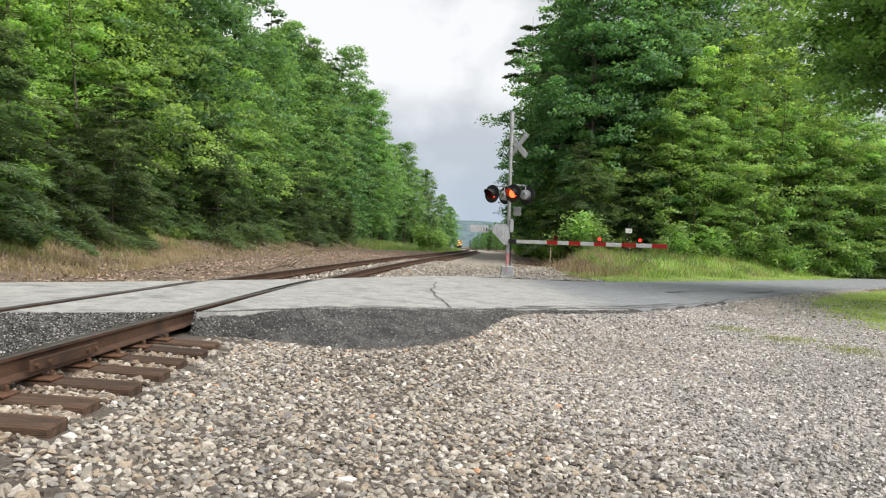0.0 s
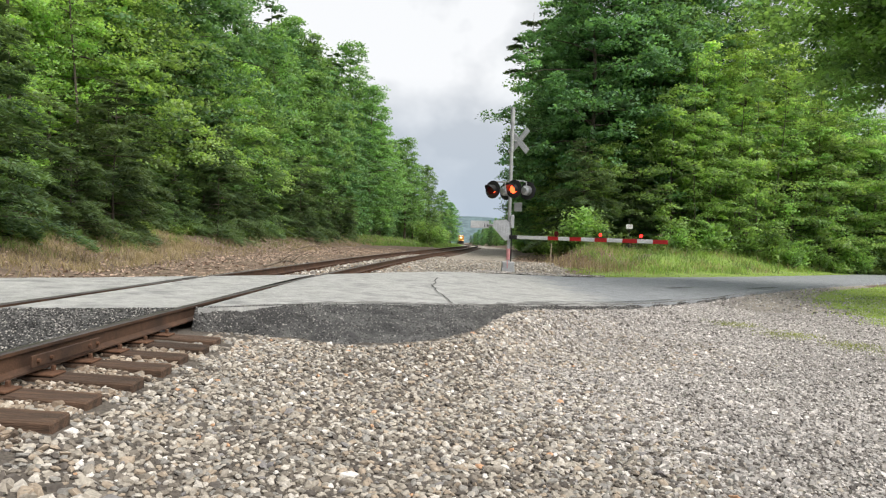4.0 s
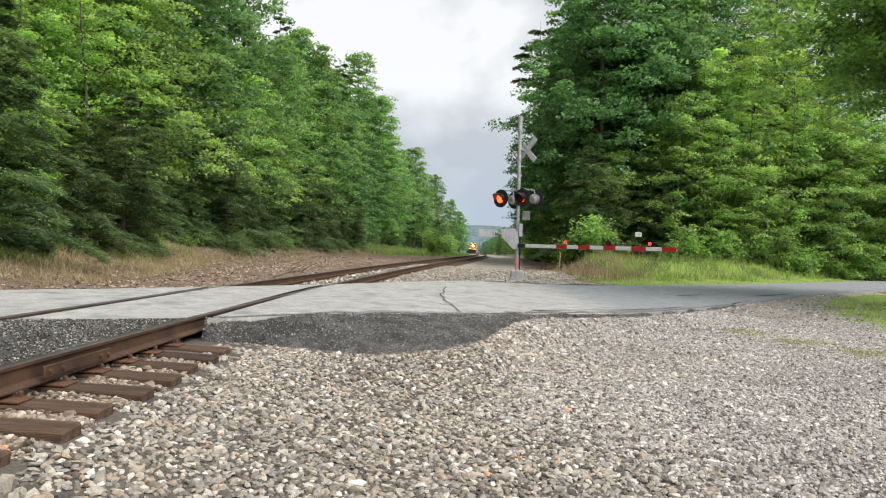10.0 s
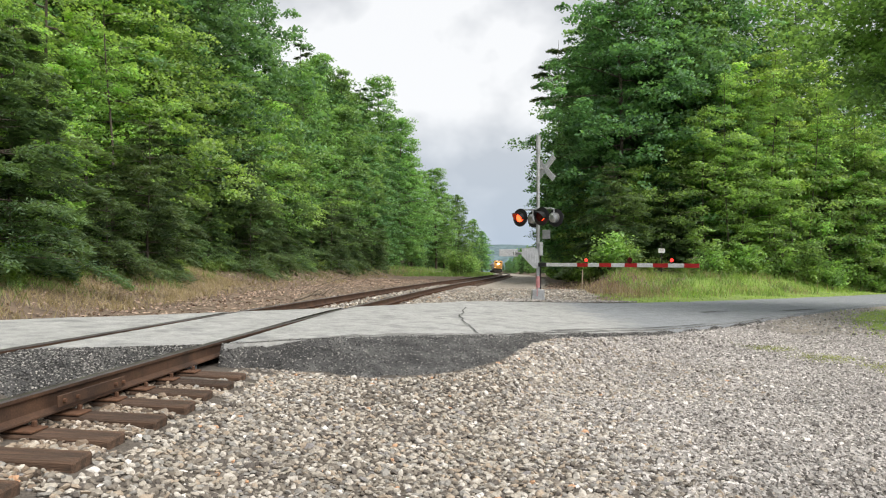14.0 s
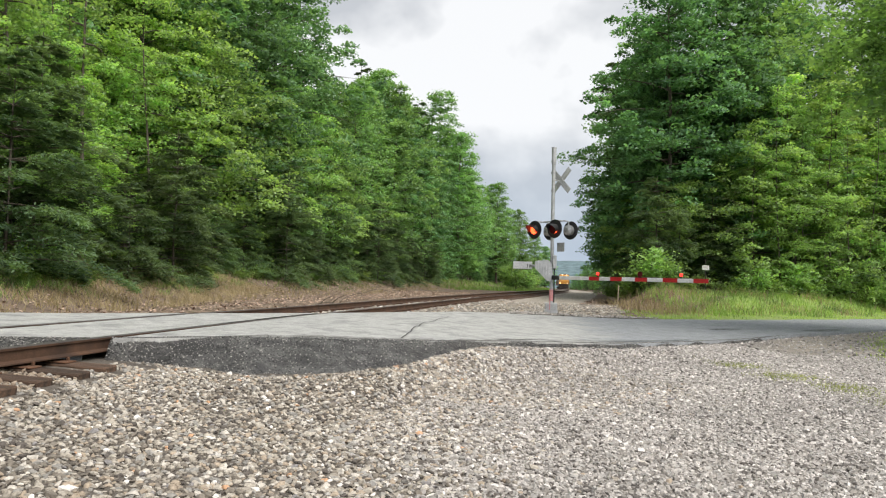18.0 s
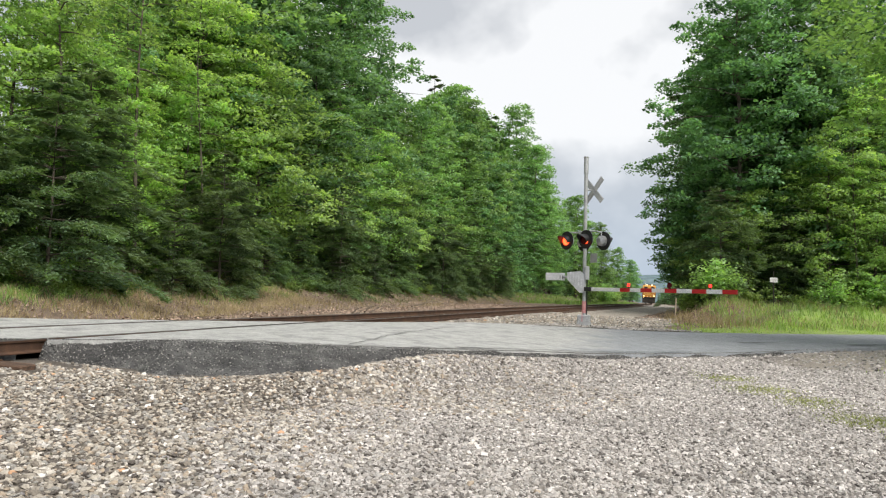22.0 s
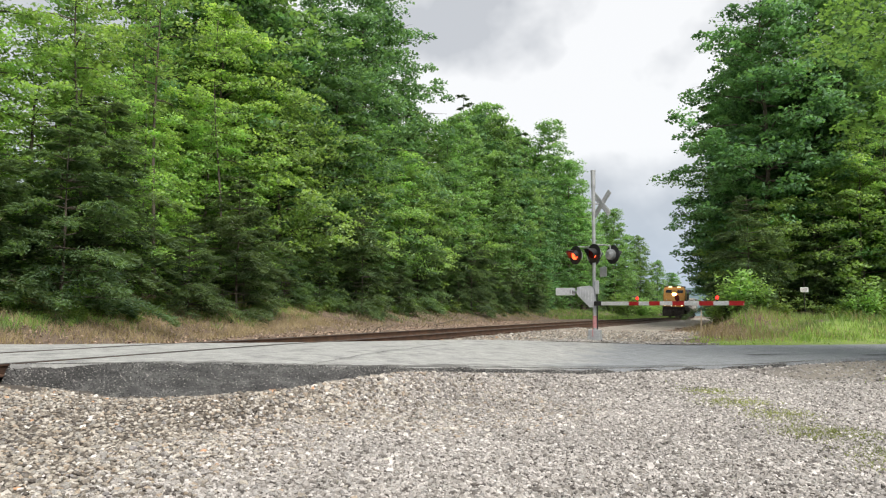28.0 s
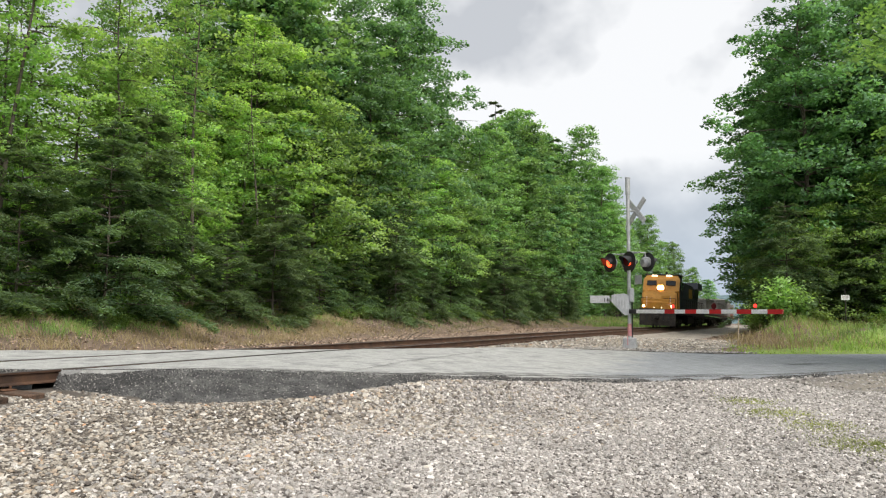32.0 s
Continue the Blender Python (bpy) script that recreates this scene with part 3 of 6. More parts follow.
# ---- road with the crossing ----
def road_strip(name, x0, x1, n, label, edge_noise=0.06, m=56):
    """Asphalt between two lines along the road; its rim drops to the ground."""
    xs = np.linspace(x0, x1, n)
    lo = near_edge(xs) + edge_noise * hnoise(xs * 2.1, xs * 0.7, 0.35, 2.0)
    hi = far_edge(xs) + 2.0 * edge_noise * hnoise(xs * 1.3, xs, 0.5, 7.0)
    v = np.linspace(0, 1, m) ** 1.4
    Xc = np.repeat(xs[None], m, 0)
    Yc = lo[None] + (hi - lo)[None] * v[:, None]
    off = track_x(Yc)
    X = Xc + off * step(8, 14, Yc) * (np.abs(Xc) < 6) * step(6, 1, np.abs(Xc))
    Z = road_x(Xc) + 0.012 * hnoise(X, Yc, 0.8, 3.0) * step(0.9, 2.5, np.abs(Xc))
    rims = []
    for side, base in ((0, -1), (m - 1, 1)):
        rx, ry = X[side], Yc[side] + 0.05 * base
        rims.append(np.stack([rx, ry, np.minimum(ground_z(rx, ry) - 0.05, Z[side] - 0.08)], 1))
    V = np.concatenate([rims[0], np.stack([X.ravel(), Yc.ravel(), Z.ravel()], 1), rims[1]])
    rows = m + 2
    i = (np.arange(rows - 1)[:, None] * n + np.arange(n - 1)[None]).ravel()
    F = np.stack([i, i + 1, i + n + 1, i + n], 1)
    ob = new(name, mesh_of(name, V, F, M_ASPHALT))
    return tagged(ob, label, "road", kind="structure")


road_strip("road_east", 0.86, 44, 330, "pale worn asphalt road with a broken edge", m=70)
road_strip("road_crossing", -0.66, 0.66, 14, "pale worn asphalt between the rails of the crossing", 0.02)
road_strip("road_west", -14, -0.84, 60, "pale worn asphalt road past the rails", 0.04)


TAR_POINTS = []



def apron(name, x0, x1, n, reach, label, slant=0.0):
    """A coarse dark tar slope from the road's edge to the stones."""
    xs = np.linspace(x0, x1, n)
    rows = 12
    V = []
    for k in range(rows):
        t = k / (rows - 1)
        r = reach(xs) * (1 + 0.12 * hnoise(xs * 3, xs, 0.5, 4.0))
        y = near_edge(xs) + 0.10 - (r + 0.10) * t
        x = xs + slant * r * t
        top, low = road_x(xs) + 0.006, ground_z(x, y) - 0.06
        z = top + (low - top) * (t**1.7 * 0.75 + t * 0.25) + (0.020 * hnoise(x * 4, y * 4, 0.7, 1.0) + 0.012 * hnoise(x * 13, y * 13, 0.7, 2.0)) * math.sin(math.pi * t) * np.minimum(1, r)
        V.append(np.stack([x, y, z], 1))
    V = np.concatenate(V)
    i = (np.arange(rows - 1)[:, None] * n + np.arange(n - 1)[None]).ravel()
    pick_ = np.random.RandomState(n).randint(0, len(i), int(reach(xs).mean() * (x1 - x0) * 4200))
    u, v = np.random.RandomState(n + 1).uniform(0, 1, (2, len(pick_), 1))
    q = i[pick_]
    TAR_POINTS.append((V[q] * (1 - u) + V[q + 1] * u) * (1 - v) + (V[q + n] * (1 - u) + V[q + n + 1] * u) * v)
    ob = new(name, mesh_of(name, V, np.stack([i, i + 1, i + n + 1, i + n], 1), M_TAR))
    for p in ob.data.polygons:
        p.use_smooth = True
    return tagged(ob, label, "asphalt", kind="structure")


apron("tar_apron", 0.83, 13.0, 300, lambda x: np.interp(x, APRON_X, APRON_R) * (1 + 0.3 * hnoise(x * 3.1, x, 0.45, 6.0) * (x > 4.6)), "coarse black tar slope at the crossing, thinned to a painted gap under the road lip")
apron("tar_ramp", -0.66, 0.66, 16, lambda x: 2.6 + 0 * x, "coarse black tar ramp between the rails", 0.0)
apron("tar_ramp_west", -2.6, -0.86, 16, lambda x: 2.0 + 0 * x, "coarse black tar ramp west of the rails", 0.0)

def tar_smear():
    """Thin ragged skin of tar dragged over the road's near edge."""
    xs = np.linspace(0.95, 12.5, 330)
    w = np.interp(xs, [0.95, 1.4, 2.5, 4.0, 6.0, 9.0, 12.5], [0.05, 0.25, 0.42, 0.5, 0.34, 0.22, 0.05]) * (0.75 + 0.5 * hnoise(xs * 4.3, xs, 0.5, 9.0) + 0.25 * hnoise(xs * 15, xs, 0.5, 2.0))
    w = np.maximum(w, 0.015)
    V = []
    for k in range(6):
        y = near_edge(xs) + 0.03 + w * k / 5
        V.append(np.stack([xs, y, road_x(xs) + 0.012 * hnoise(xs, y, 0.8, 3.0) * step(0.9, 2.5, np.abs(xs)) + 0.007 - 0.0015 * (k == 5)], 1))
    V = np.concatenate(V)
    n = len(xs)
    i = (np.arange(5)[:, None] * n + np.arange(n - 1)[None]).ravel()
    ob = new("tar_edge", mesh_of("tar_edge", V, np.stack([i, i + 1, i + n + 1, i + n], 1), M_SKIN))
    tagged(ob, "dark tar skin along the broken road edge", "asphalt", kind="structure")


M_SKIN = material("worn_tar_skin", [(0.07, 0.069, 0.067), (0.27, 0.265, 0.255), (0.15, 0.148, 0.144)], 3.2, 120, 0.8, bump=0.6, depth=0.012)
tar_smear()


def crack(name, knots, width, label):
    """A thin dark line in the asphalt."""
    ks = np.array(knots, float)
    t = np.linspace(0, len(ks) - 1, 40)
    x, y = np.interp(t, range(len(ks)), ks[:, 0]), np.interp(t, range(len(ks)), ks[:, 1])
    x = x + 0.05 * hnoise(t * 3, t, 0.6, width * 90)
    w = width * (0.6 + 0.5 * np.abs(hnoise(t * 5, t, 0.7, 3.0)))
    z = road_x(x) + 0.012
    V = np.concatenate([np.stack([x - w, y + w * 0.3, z], 1), np.stack([x + w, y - w * 0.3, z], 1)])
    i = np.arange(39)
    ob = new(name, mesh_of(name, V, np.stack([i, i + 40, i + 41, i + 1], 1), M_CRACK))
    tagged(ob, label, "road", kind="structure")


M_CRACK = material("dark_crack", [(0.035, 0.034, 0.033), (0.07, 0.068, 0.065)], 6, 90, 0.95, bump=0.4, depth=0.004)
crack("road_crack", [(3.5, 14.2), (3.45, 12.0), (3.4, 10.3), (3.55, 8.6), (3.75, 6.6)], 0.014, "long dark crack across the asphalt")
crack("road_joint", [(5.0, 8.3), (6.2, 9.9), (7.6, 11.4), (9.2, 13.4)], 0.05, "dark broken seam along the road edge")
crack("road_patch", [(11.0, 19.2), (11.6, 19.9), (12.1, 20.2)], 0.11, "dark worn spot in the asphalt")
crack("road_patch_east", [(14.4, 21.2), (15.3, 22.0), (16.2, 22.9)], 0.12, "dark pothole at the road edge")

# ---- track ----
track = thing("railroad_track", "rusty steel rails on dark wooden ties", "railway track", kind="structure")


def rail_part(side, y0, y1):
    prof = [(-0.07, 0), (0.07, 0), (0.07, 0.012), (0.012, 0.035), (0.009, 0.125), (0.034, 0.137), (0.036, 0.16), (0.026, 0.17), (-0.026, 0.17), (-0.036, 0.16), (-0.034, 0.137), (-0.009, 0.125), (-0.012, 0.035), (-0.07, 0.012)]
    ys = np.concatenate([np.arange(y0, 40, 0.5), np.arange(40, y1, 2.0)])
    n = len(prof)
    V, F, mats = [], [], []
    for y in ys:
        xc, z = float(track_x(y)), float(track_z(y)) + (0.05 if side < 0 else 0.0) - 0.17
        V += [(xc + side * 0.755 + a, float(y), z + b) for a, b in prof]
    for k in range(len(ys) - 1):
        for j in range(n):
            F.append((k * n + j, k * n + (j + 1) % n, (k + 1) * n + (j + 1) % n, (k + 1) * n + j))
            mats.append(1 if j in (6, 7, 8) else 0)
    F.append(tuple(range(n)))
    mats.append(0)
    me = mesh_of("rail", V, F, [M_RUST, M_RAILTOP])
    me.polygons.foreach_set("material_index", mats)
    return part("rail", me, None, track, "rusty steel rail with a worn head")


rail_part(-1, -30, 420)
rail_part(1, -30, 420)


def rail_joint(y):
    """A bolted bar on the web of the rail by the lot."""
    z = float(track_z(y)) - 0.17
    bar = part("joint_bar", box(BM(), 0.755 + 0.017, y, z + 0.08, 0.016, 0.98, 0.08, 0.004), M_RUST, track, "rusty bolted joint bar")
    for yb in (y - 0.43, y - 0.26, y + 0.3, y + 0.43):
        part("bolt", tube(BM(), (0.775, yb, z + 0.08), (0.802, yb, z + 0.08), 0.015, seg=6), M_PLATE, bar)


rail_joint(1.15)


def tie_mesh():
    bm = box(BM(), 0, 0, -0.09, 2.74, 0.22, 0.18, 0.012)
    for v in bm.verts:
        v.co.y += 0.008 * math.sin(v.co.x * 9)
        v.co.z += 0.006 * math.sin(v.co.x * 5 + v.co.y * 20)
    me = bpy.data.meshes.new("tie")
    bm.to_mesh(me)
    bm.free()
    me.materials.append(M_TIE)
    return me


TIE = tie_mesh()
plate_bm = box(BM(), 0, 0, 0.008, 0.34, 0.19, 0.016, 0.004)
for sx in (-0.1, 0.1):
    box(plate_bm, sx, 0.05 * (1 if sx > 0 else -1), 0.03, 0.03, 0.03, 0.05, 0.006)
PLATE = bpy.data.meshes.new("tie_plate")
plate_bm.to_mesh(PLATE)
plate_bm.free()
PLATE.materials.append(M_PLATE)
rng = random.Random(4)
ty = -8.976
while ty < 110:
    if not (3.2 < ty < 12.5):
        xc, zt = float(track_x(ty)), float(track_z(ty))
        jit = rng.uniform(0.0, 0.12)
        t_ob = part("tie", TIE, None, track)
        t_ob.matrix_basis = pose(xc + jit, ty, zt - 0.215 + 0.025, 0, math.degrees(CANT), rng.uniform(-1.5, 1.5) - 3 * (ty > 15))
        if ty < 45:
            for s in (-1, 1):
                p_ob = part("tie_plate", PLATE, None, t_ob)
                p_ob.matrix_basis = pose(s * 0.755 - jit, 0, 0.002)
    ty += 0.548


# ---- crossing signal ----
MX, MY, MZ = 6.23, 23.64, -0.36
E_DIR, F_DIR = Vector((0.74, -0.672, 0)), Vector((-0.672, -0.74, 0))  # across the road; towards the coming traffic
FACE = Matrix(((E_DIR.x, -F_DIR.x, 0, 0), (E_DIR.y, -F_DIR.y, 0, 0), (0, 0, 1, 0), (0, 0, 0, 1)))  # local x across, local -y faces the traffic


def disc(bm, y, r, thick, seg=28, cz=0.0):
    return tube(bm, (0, y + thick / 2, cz), (0, y - thick / 2, cz), r, seg=seg)


def signal_lamp(s, place, turn, lens, lens_label):
    """A round black backing with a hood, a lens and, on the lit pair, an added shutter; local -y is its front."""
    back = part("lamp_backing", disc(BM(), 0, 0.345, 0.015, 32), M_BLACK, s, "round black lamp background")
    back.matrix_basis = Matrix.Translation(place) @ turn
    bm = disc(BM(), 0.10, 0.19, 0.17, 24)
    tube(bm, (0, 0.185, 0), (0, 0.25, 0), 0.185, 0.09, 24)
    part("lamp_housing", bm, M_CLEAR, back, "grey metal lamp housing")
    bm = BM()
    n = 20
    ring = []
    for k in range(n + 1):
        a = math.pi * (-0.12 + 1.24 * k / n)
        top = 0.40 * (0.45 + 0.55 * max(0.0, math.sin(a)))
        c, q = math.cos(a) * 0.19, math.sin(a) * 0.19
        ring.append((bm.verts.new((c, 0, q)), bm.verts.new((c, -top, q - 0.03)), bm.verts.new((c * 0.95, -top, (q - 0.03) * 0.95)), bm.verts.new((c * 0.95, 0, q * 0.95))))
    for p, q in zip(ring, ring[1:]):
        for j in range(4):
            bm.faces.new((p[j], p[(j + 1) % 4], q[(j + 1) % 4], q[j]))
    part("hood", bm, M_BLACK, back)
    bm = BM()
    bmesh.ops.create_uvsphere(bm, u_segments=20, v_segments=10, radius=0.168)
    bmesh.ops.scale(bm, vec=(1, 0.2, 1), verts=bm.verts)
    bmesh.ops.translate(bm, vec=(0, -0.035, 0), verts=bm.verts)
    part("lens", bm, lens, back, lens_label, smooth=True)
    return back


def shutter(back):
    """A dark red flap hinged at the top of the lens, added to make the steady glow blink."""
    bm = tube(BM(), (0, 0.004, -0.165), (0, -0.004, -0.165), 0.183, seg=24)
    f = part("shutter", bm, M_LAMPOFF, back, "dark red flap added to blink the lamp")
    f.matrix_basis = pose(0, -0.09, 0.165)
    return f


def crossing_signal():
    s = thing("crossing_signal", "grey crossing signal with flashing red lamps and lowered gate", "railway signal", pose(MX, MY, MZ))
    bm = tube(BM(), (0, 0, 0.3), (0, 0, 5.75), 0.066, seg=18)
    part("mast", bm, M_ALU, s)
    bm = tube(BM(), (0, 0, 5.75), (0, 0, 6.38), 0.085, seg=18)
    tube(bm, (0, 0, 6.36), (0, 0, 6.40), 0.095, seg=18)
    part("mast_cap", bm, M_ALU, s, "thicker grey pipe on top of the mast")
    bm = box(BM(), 0, 0, 0.30, 0.46, 0.46, 0.44, 0.03)
    for sx in (-1, 1):
        for sy in (-1, 1):
            box(bm, sx * 0.2, sy * 0.2, 0.15, 0.09, 0.09, 0.24, 0.01)
    part("pedestal", bm, M_ALU, s, "cast grey pedestal")
    part("foot_plate", box(BM(), 0, 0, 0.05, 0.66, 0.66, 0.09, 0.012), M_CONC, s)
    part("bolt", tube(BM(), (-0.26, -0.26, 0.06), (-0.26, -0.26, 0.16), 0.02, seg=6), M_UNDER, s)
    part("bolt", tube(BM(), (0.26, -0.26, 0.06), (0.26, -0.26, 0.16), 0.02, seg=6), M_UNDER, s)
    bm = tube(BM(), (0, 0, 0.58), (0, 0, 1.02), 0.075, seg=14)
    box(bm, -0.05, -0.245, 0.42, 0.03, 0.012, 0.3, 0.002, None)
    part("warning_tape", bm, M_PINK, s, "faded pink warning tape")
    # crossed boards, seen from behind
    for k, a in enumerate((45, -45)):
        bm = box(BM(), 0, 0, 0, 1.22, 0.010, 0.23, 0.003)
        x = part("crossbuck_board", bm, M_BOARD, s, "pale bare metal back of a crossed sign board")
        x.matrix_basis = Matrix.Translation(Vector((0.28, 0.22, 5.16)) - F_DIR * 0.012 * k) @ FACE @ Matrix.Rotation(radians(a), 4, "Y")
        for q in (-0.07, 0.07):
            r = part("stiffener", box(BM(), 0, -0.012, q, 1.16, 0.012, 0.018, 0.002), M_ALU, x)
    bm = tube(BM(), (0, 0, 5.16), tuple(Vector((0, 0, 5.16)) - F_DIR * 0.3), 0.03)
    part("crossbuck_bracket", bm, M_ALU, s)
    # cross arm with four lamps
    arm = 0.5
    bm = tube(BM(), tuple(E_DIR * -arm * 1.25 + Vector((0, 0, 3.58))), tuple(E_DIR * arm * 1.25 + Vector((0, 0, 3.58))), 0.028)
    for e in (-arm, arm):
        tube(bm, tuple(E_DIR * e + F_DIR * 0.33 + Vector((0, 0, 3.58))), tuple(E_DIR * e - F_DIR * 0.33 + Vector((0, 0, 3.58))), 0.022)
        for q in (-0.33, 0.33):
            tube(bm, tuple(E_DIR * e + F_DIR * q + Vector((0, 0, 3.58))), tuple(E_DIR * e + F_DIR * q + Vector((0, 0, 3.36))), 0.022)
    part("lamp_bracket", bm, M_ALU, s)
    h = Vector((0, 0, 3.25))
    la = signal_lamp(s, E_DIR * -arm + F_DIR * 0.45 + h, FACE, G_RED, "glowing red lens")
    lb = signal_lamp(s, E_DIR * arm + F_DIR * 0.45 + h, FACE, G_RED, "glowing red lens")
    turn = FACE @ Matrix.Rotation(math.pi, 4, "Z")
    signal_lamp(s, E_DIR * arm - F_DIR * 0.45 + h, turn, M_LAMPOFF, "dark red lens")
    signal_lamp(s, E_DIR * -arm - F_DIR * 0.45 + h, turn, M_LAMPOFF, "dark red lens")
    # small plates and boxes on the mast
    x = part("notice_plate", box(BM(), 0, 0, 0, 0.36, 0.008, 0.34, 0.002), M_ALU, s, "small grey plate seen from behind")
    x.matrix_basis = Matrix.Translation((0.32, 0.05, 2.62)) @ FACE
    part("junction_box", box(BM(), 0.10, -0.06, 2.05, 0.15, 0.2, 0.5, 0.02), M_ALU, s)
    part("conduit", tube(BM(), (0.10, -0.03, 0.5), (0.10, -0.03, 1.9), 0.022), M_BLACK, s)
    # gate mechanism
    bm = box(BM(), -0.28, 0.06, 1.92, 0.46, 0.34, 0.34, 0.04)
    part("mechanism_housing", bm, M_ALU, s, "grey gate mechanism housing")
    bm = BM()
    pts = [(-0.62, 2.06), (-0.14, 2.12), (0.0, 1.98), (0.02, 1.34), (-0.16, 1.32), (-0.62, 1.80)]
    for y in (-0.14, -0.12):
        bm.faces.new([bm.verts.new((a, y, b)) for a, b in pts])
    bm.verts.ensure_lookup_table()
    for k in range(6):
        bm.faces.new((bm.verts[k], bm.verts[(k + 1) % 6], bm.verts[6 + (k + 1) % 6], bm.verts[6 + k]))
    part("gate_side_arm", bm, M_ALU, s, "ribbed grey counterweight arm")
    for k in range(5):
        part("rib", box(BM(), -0.5 + 0.1 * k, -0.148, 1.92 - 0.06 * k, 0.03, 0.014, 0.34, 0.003), M_BOARD, s)
    bm = box(BM(), -1.10, 0.30, 1.91, 0.72, 0.05, 0.28, 0.012)
    w = part("counterweight", bm, M_BOARD, s, "pale flat counterweight plate with two slots")
    for q in (-0.92, -0.82):
        part("slot", box(BM(), q, 0.268, 1.89, 0.022, 0.02, 0.13, 0.003), M_BLACK, w)
    bm = tube(BM(), (-0.78, 0.3, 1.9), (-0.55, 0.02, 1.88), 0.05)
    part("counterweight_bar", bm, M_ALU, s)
    bm = box(BM(), 0, 0, 0, 0.34, 0.16, 0.16, 0.02)
    x = part("arm_clamp", bm, M_BLACK, s, "black bolted arm clamp")
    x.matrix_basis = Matrix.Translation(E_DIR * 0.22 + Vector((0, -0.08, 1.46))) @ FACE
    g = part("gate_arm", box(BM(), 3.335, 0, 0, 6.07, 0.04, 0.13, 0.01), M_WHITE, s, "lowered red and white striped gate arm")
    g.matrix_basis = Matrix.Translation(Vector((0, -0.08, 1.46))) @ FACE @ Matrix.Rotation(radians(0.4), 4, "Y")
    for a, b in ((0.18, 0.262), (0.345, 0.43), (0.525, 0.61), (0.715, 0.81), (0.91, 1.0)):
        a, b = 0.75 + 5.62 * a, 0.75 + 5.62 * b
        part("stripe", box(BM(), (a + b) / 2, 0, 0, b - a, 0.046, 0.134, 0.003), M_RED, g, "red reflective stripe")
    flaps = []
    for f in (0.247, 0.562, 0.832):
        x0 = 0.75 + 5.62 * f
        part("lamp_stalk", tube(BM(), (x0, 0, 0.05), (x0, 0, 0.13), 0.02), M_BLACK, g)
        bm = BM()
        bmesh.ops.create_uvsphere(bm, u_segments=14, v_segments=8, radius=0.06, matrix=Matrix.Translation((x0, 0, 0.17)) @ Matrix.Diagonal((1, 0.35, 1, 1)))
        part("gate_lamp", bm, G_ARM, g, "glowing red gate lamp", smooth=True)
        if f < 0.7:
            # flap added so the steady gate lamp blinks; a real one has none
            flap = part("blink_flap", tube(BM(), (0, 0.003, -0.078), (0, -0.003, -0.078), 0.10, seg=16), M_LAMPOFF, g, "dark red flap added to blink a gate lamp")
            flap.matrix_basis = pose(x0, -0.034, 0.248)
            flaps.append((flap, x0))
    bm = tube(BM(), (0.9, 0.03, 0.03), (4.6, 0.03, 0.075), 0.01, seg=6)
    part("cable", bm, M_BLACK, g)
    return s, shutter(la), shutter(lb), flaps


M_PINK = material("faded_pink_tape", [(0.55, 0.20, 0.22), (0.65, 0.32, 0.32)], 4, 60, 0.7, bump=0.1, depth=0.002)
M_BOARD = material("pale_sign_metal", [(0.50, 0.51, 0.52), (0.64, 0.65, 0.66)], 3, 60, 0.55, metal=0.2, bump=0.06, depth=0.002)
SIGNAL, BLINK_FLAP_A, BLINK_FLAP_B, FLAPS = crossing_signal()


def small_sign():
    x, y = 16.5, 45.0
    z = float(ground_z(x, y))
    s = thing("notice_sign", "small white notice on a thin post in the weeds", "sign", pose(x, y, z, 0, 0, 12))
    part("post", box(BM(), 0, 0.03, 1.0, 0.05, 0.04, 2.6, 0.006), M_UNDER, s)
    b = part("plate", box(BM(), 0, 0, 2.3 - z, 0.46, 0.012, 0.29, 0.003), M_WHITE, s, "white rectangular plate")
    for k in range(3):
        part("text_bar", box(BM(), 0, -0.009, 2.37 - z - 0.07 * k, 0.34 - 0.08 * (k == 2), 0.004, 0.03, 0.001), M_CARGREY, b)
    return s


small_sign()


# ---- trees ----
def leaf_mesh(name, centres, size, rs, mat, droop=0.35, long=1.0, flat=0.5, dirs=None, width=0.5, out=None):
    """Small four-cornered leaves at the given points; out: the way each one's clump swells there, which softens its shading."""
    n = len(centres)
    c = np.asarray(centres, float)
    a = rs.uniform(0, 2 * np.pi, n) if dirs is None else dirs + rs.normal(0, 0.35, n)
    tilt = rs.normal(0, flat, n)
    u = np.stack([np.cos(a), np.sin(a), -droop + tilt * 0.6], 1)
    u /= np.linalg.norm(u, axis=1, keepdims=True)
    w = np.stack([-np.sin(a), np.cos(a), rs.normal(0, flat, n)], 1)
    w /= np.linalg.norm(w, axis=1, keepdims=True)
    s = size * rs.uniform(0.6, 1.35, n)[:, None]
    L, W = u * s * long, w * s * width
    face = np.cross(L, W)
    face /= np.linalg.norm(face, axis=1, keepdims=True)
    if out is not None:
        turn = np.sum(face * out, 1) < 0
        W[turn] *= -1
        face[turn] *= -1
    V = np.empty((n * 4, 3))
    V[0::4], V[1::4], V[2::4], V[3::4] = c - L * 0.5, c - W - L * 0.05, c + L * 0.5, c + W - L * 0.05
    me = mesh_of(name, V, np.arange(n * 4).reshape(n, 4), mat)
    if out is not None:
        soft = out * 0.75 + face * 0.45 + np.array([0, 0, 0.15])
        soft /= np.linalg.norm(soft, axis=1, keepdims=True)
        me.polygons.foreach_set("use_smooth", np.ones(n, bool))
        me.normals_split_custom_set_from_vertices(np.repeat(soft, 4, 0).tolist())
    return me


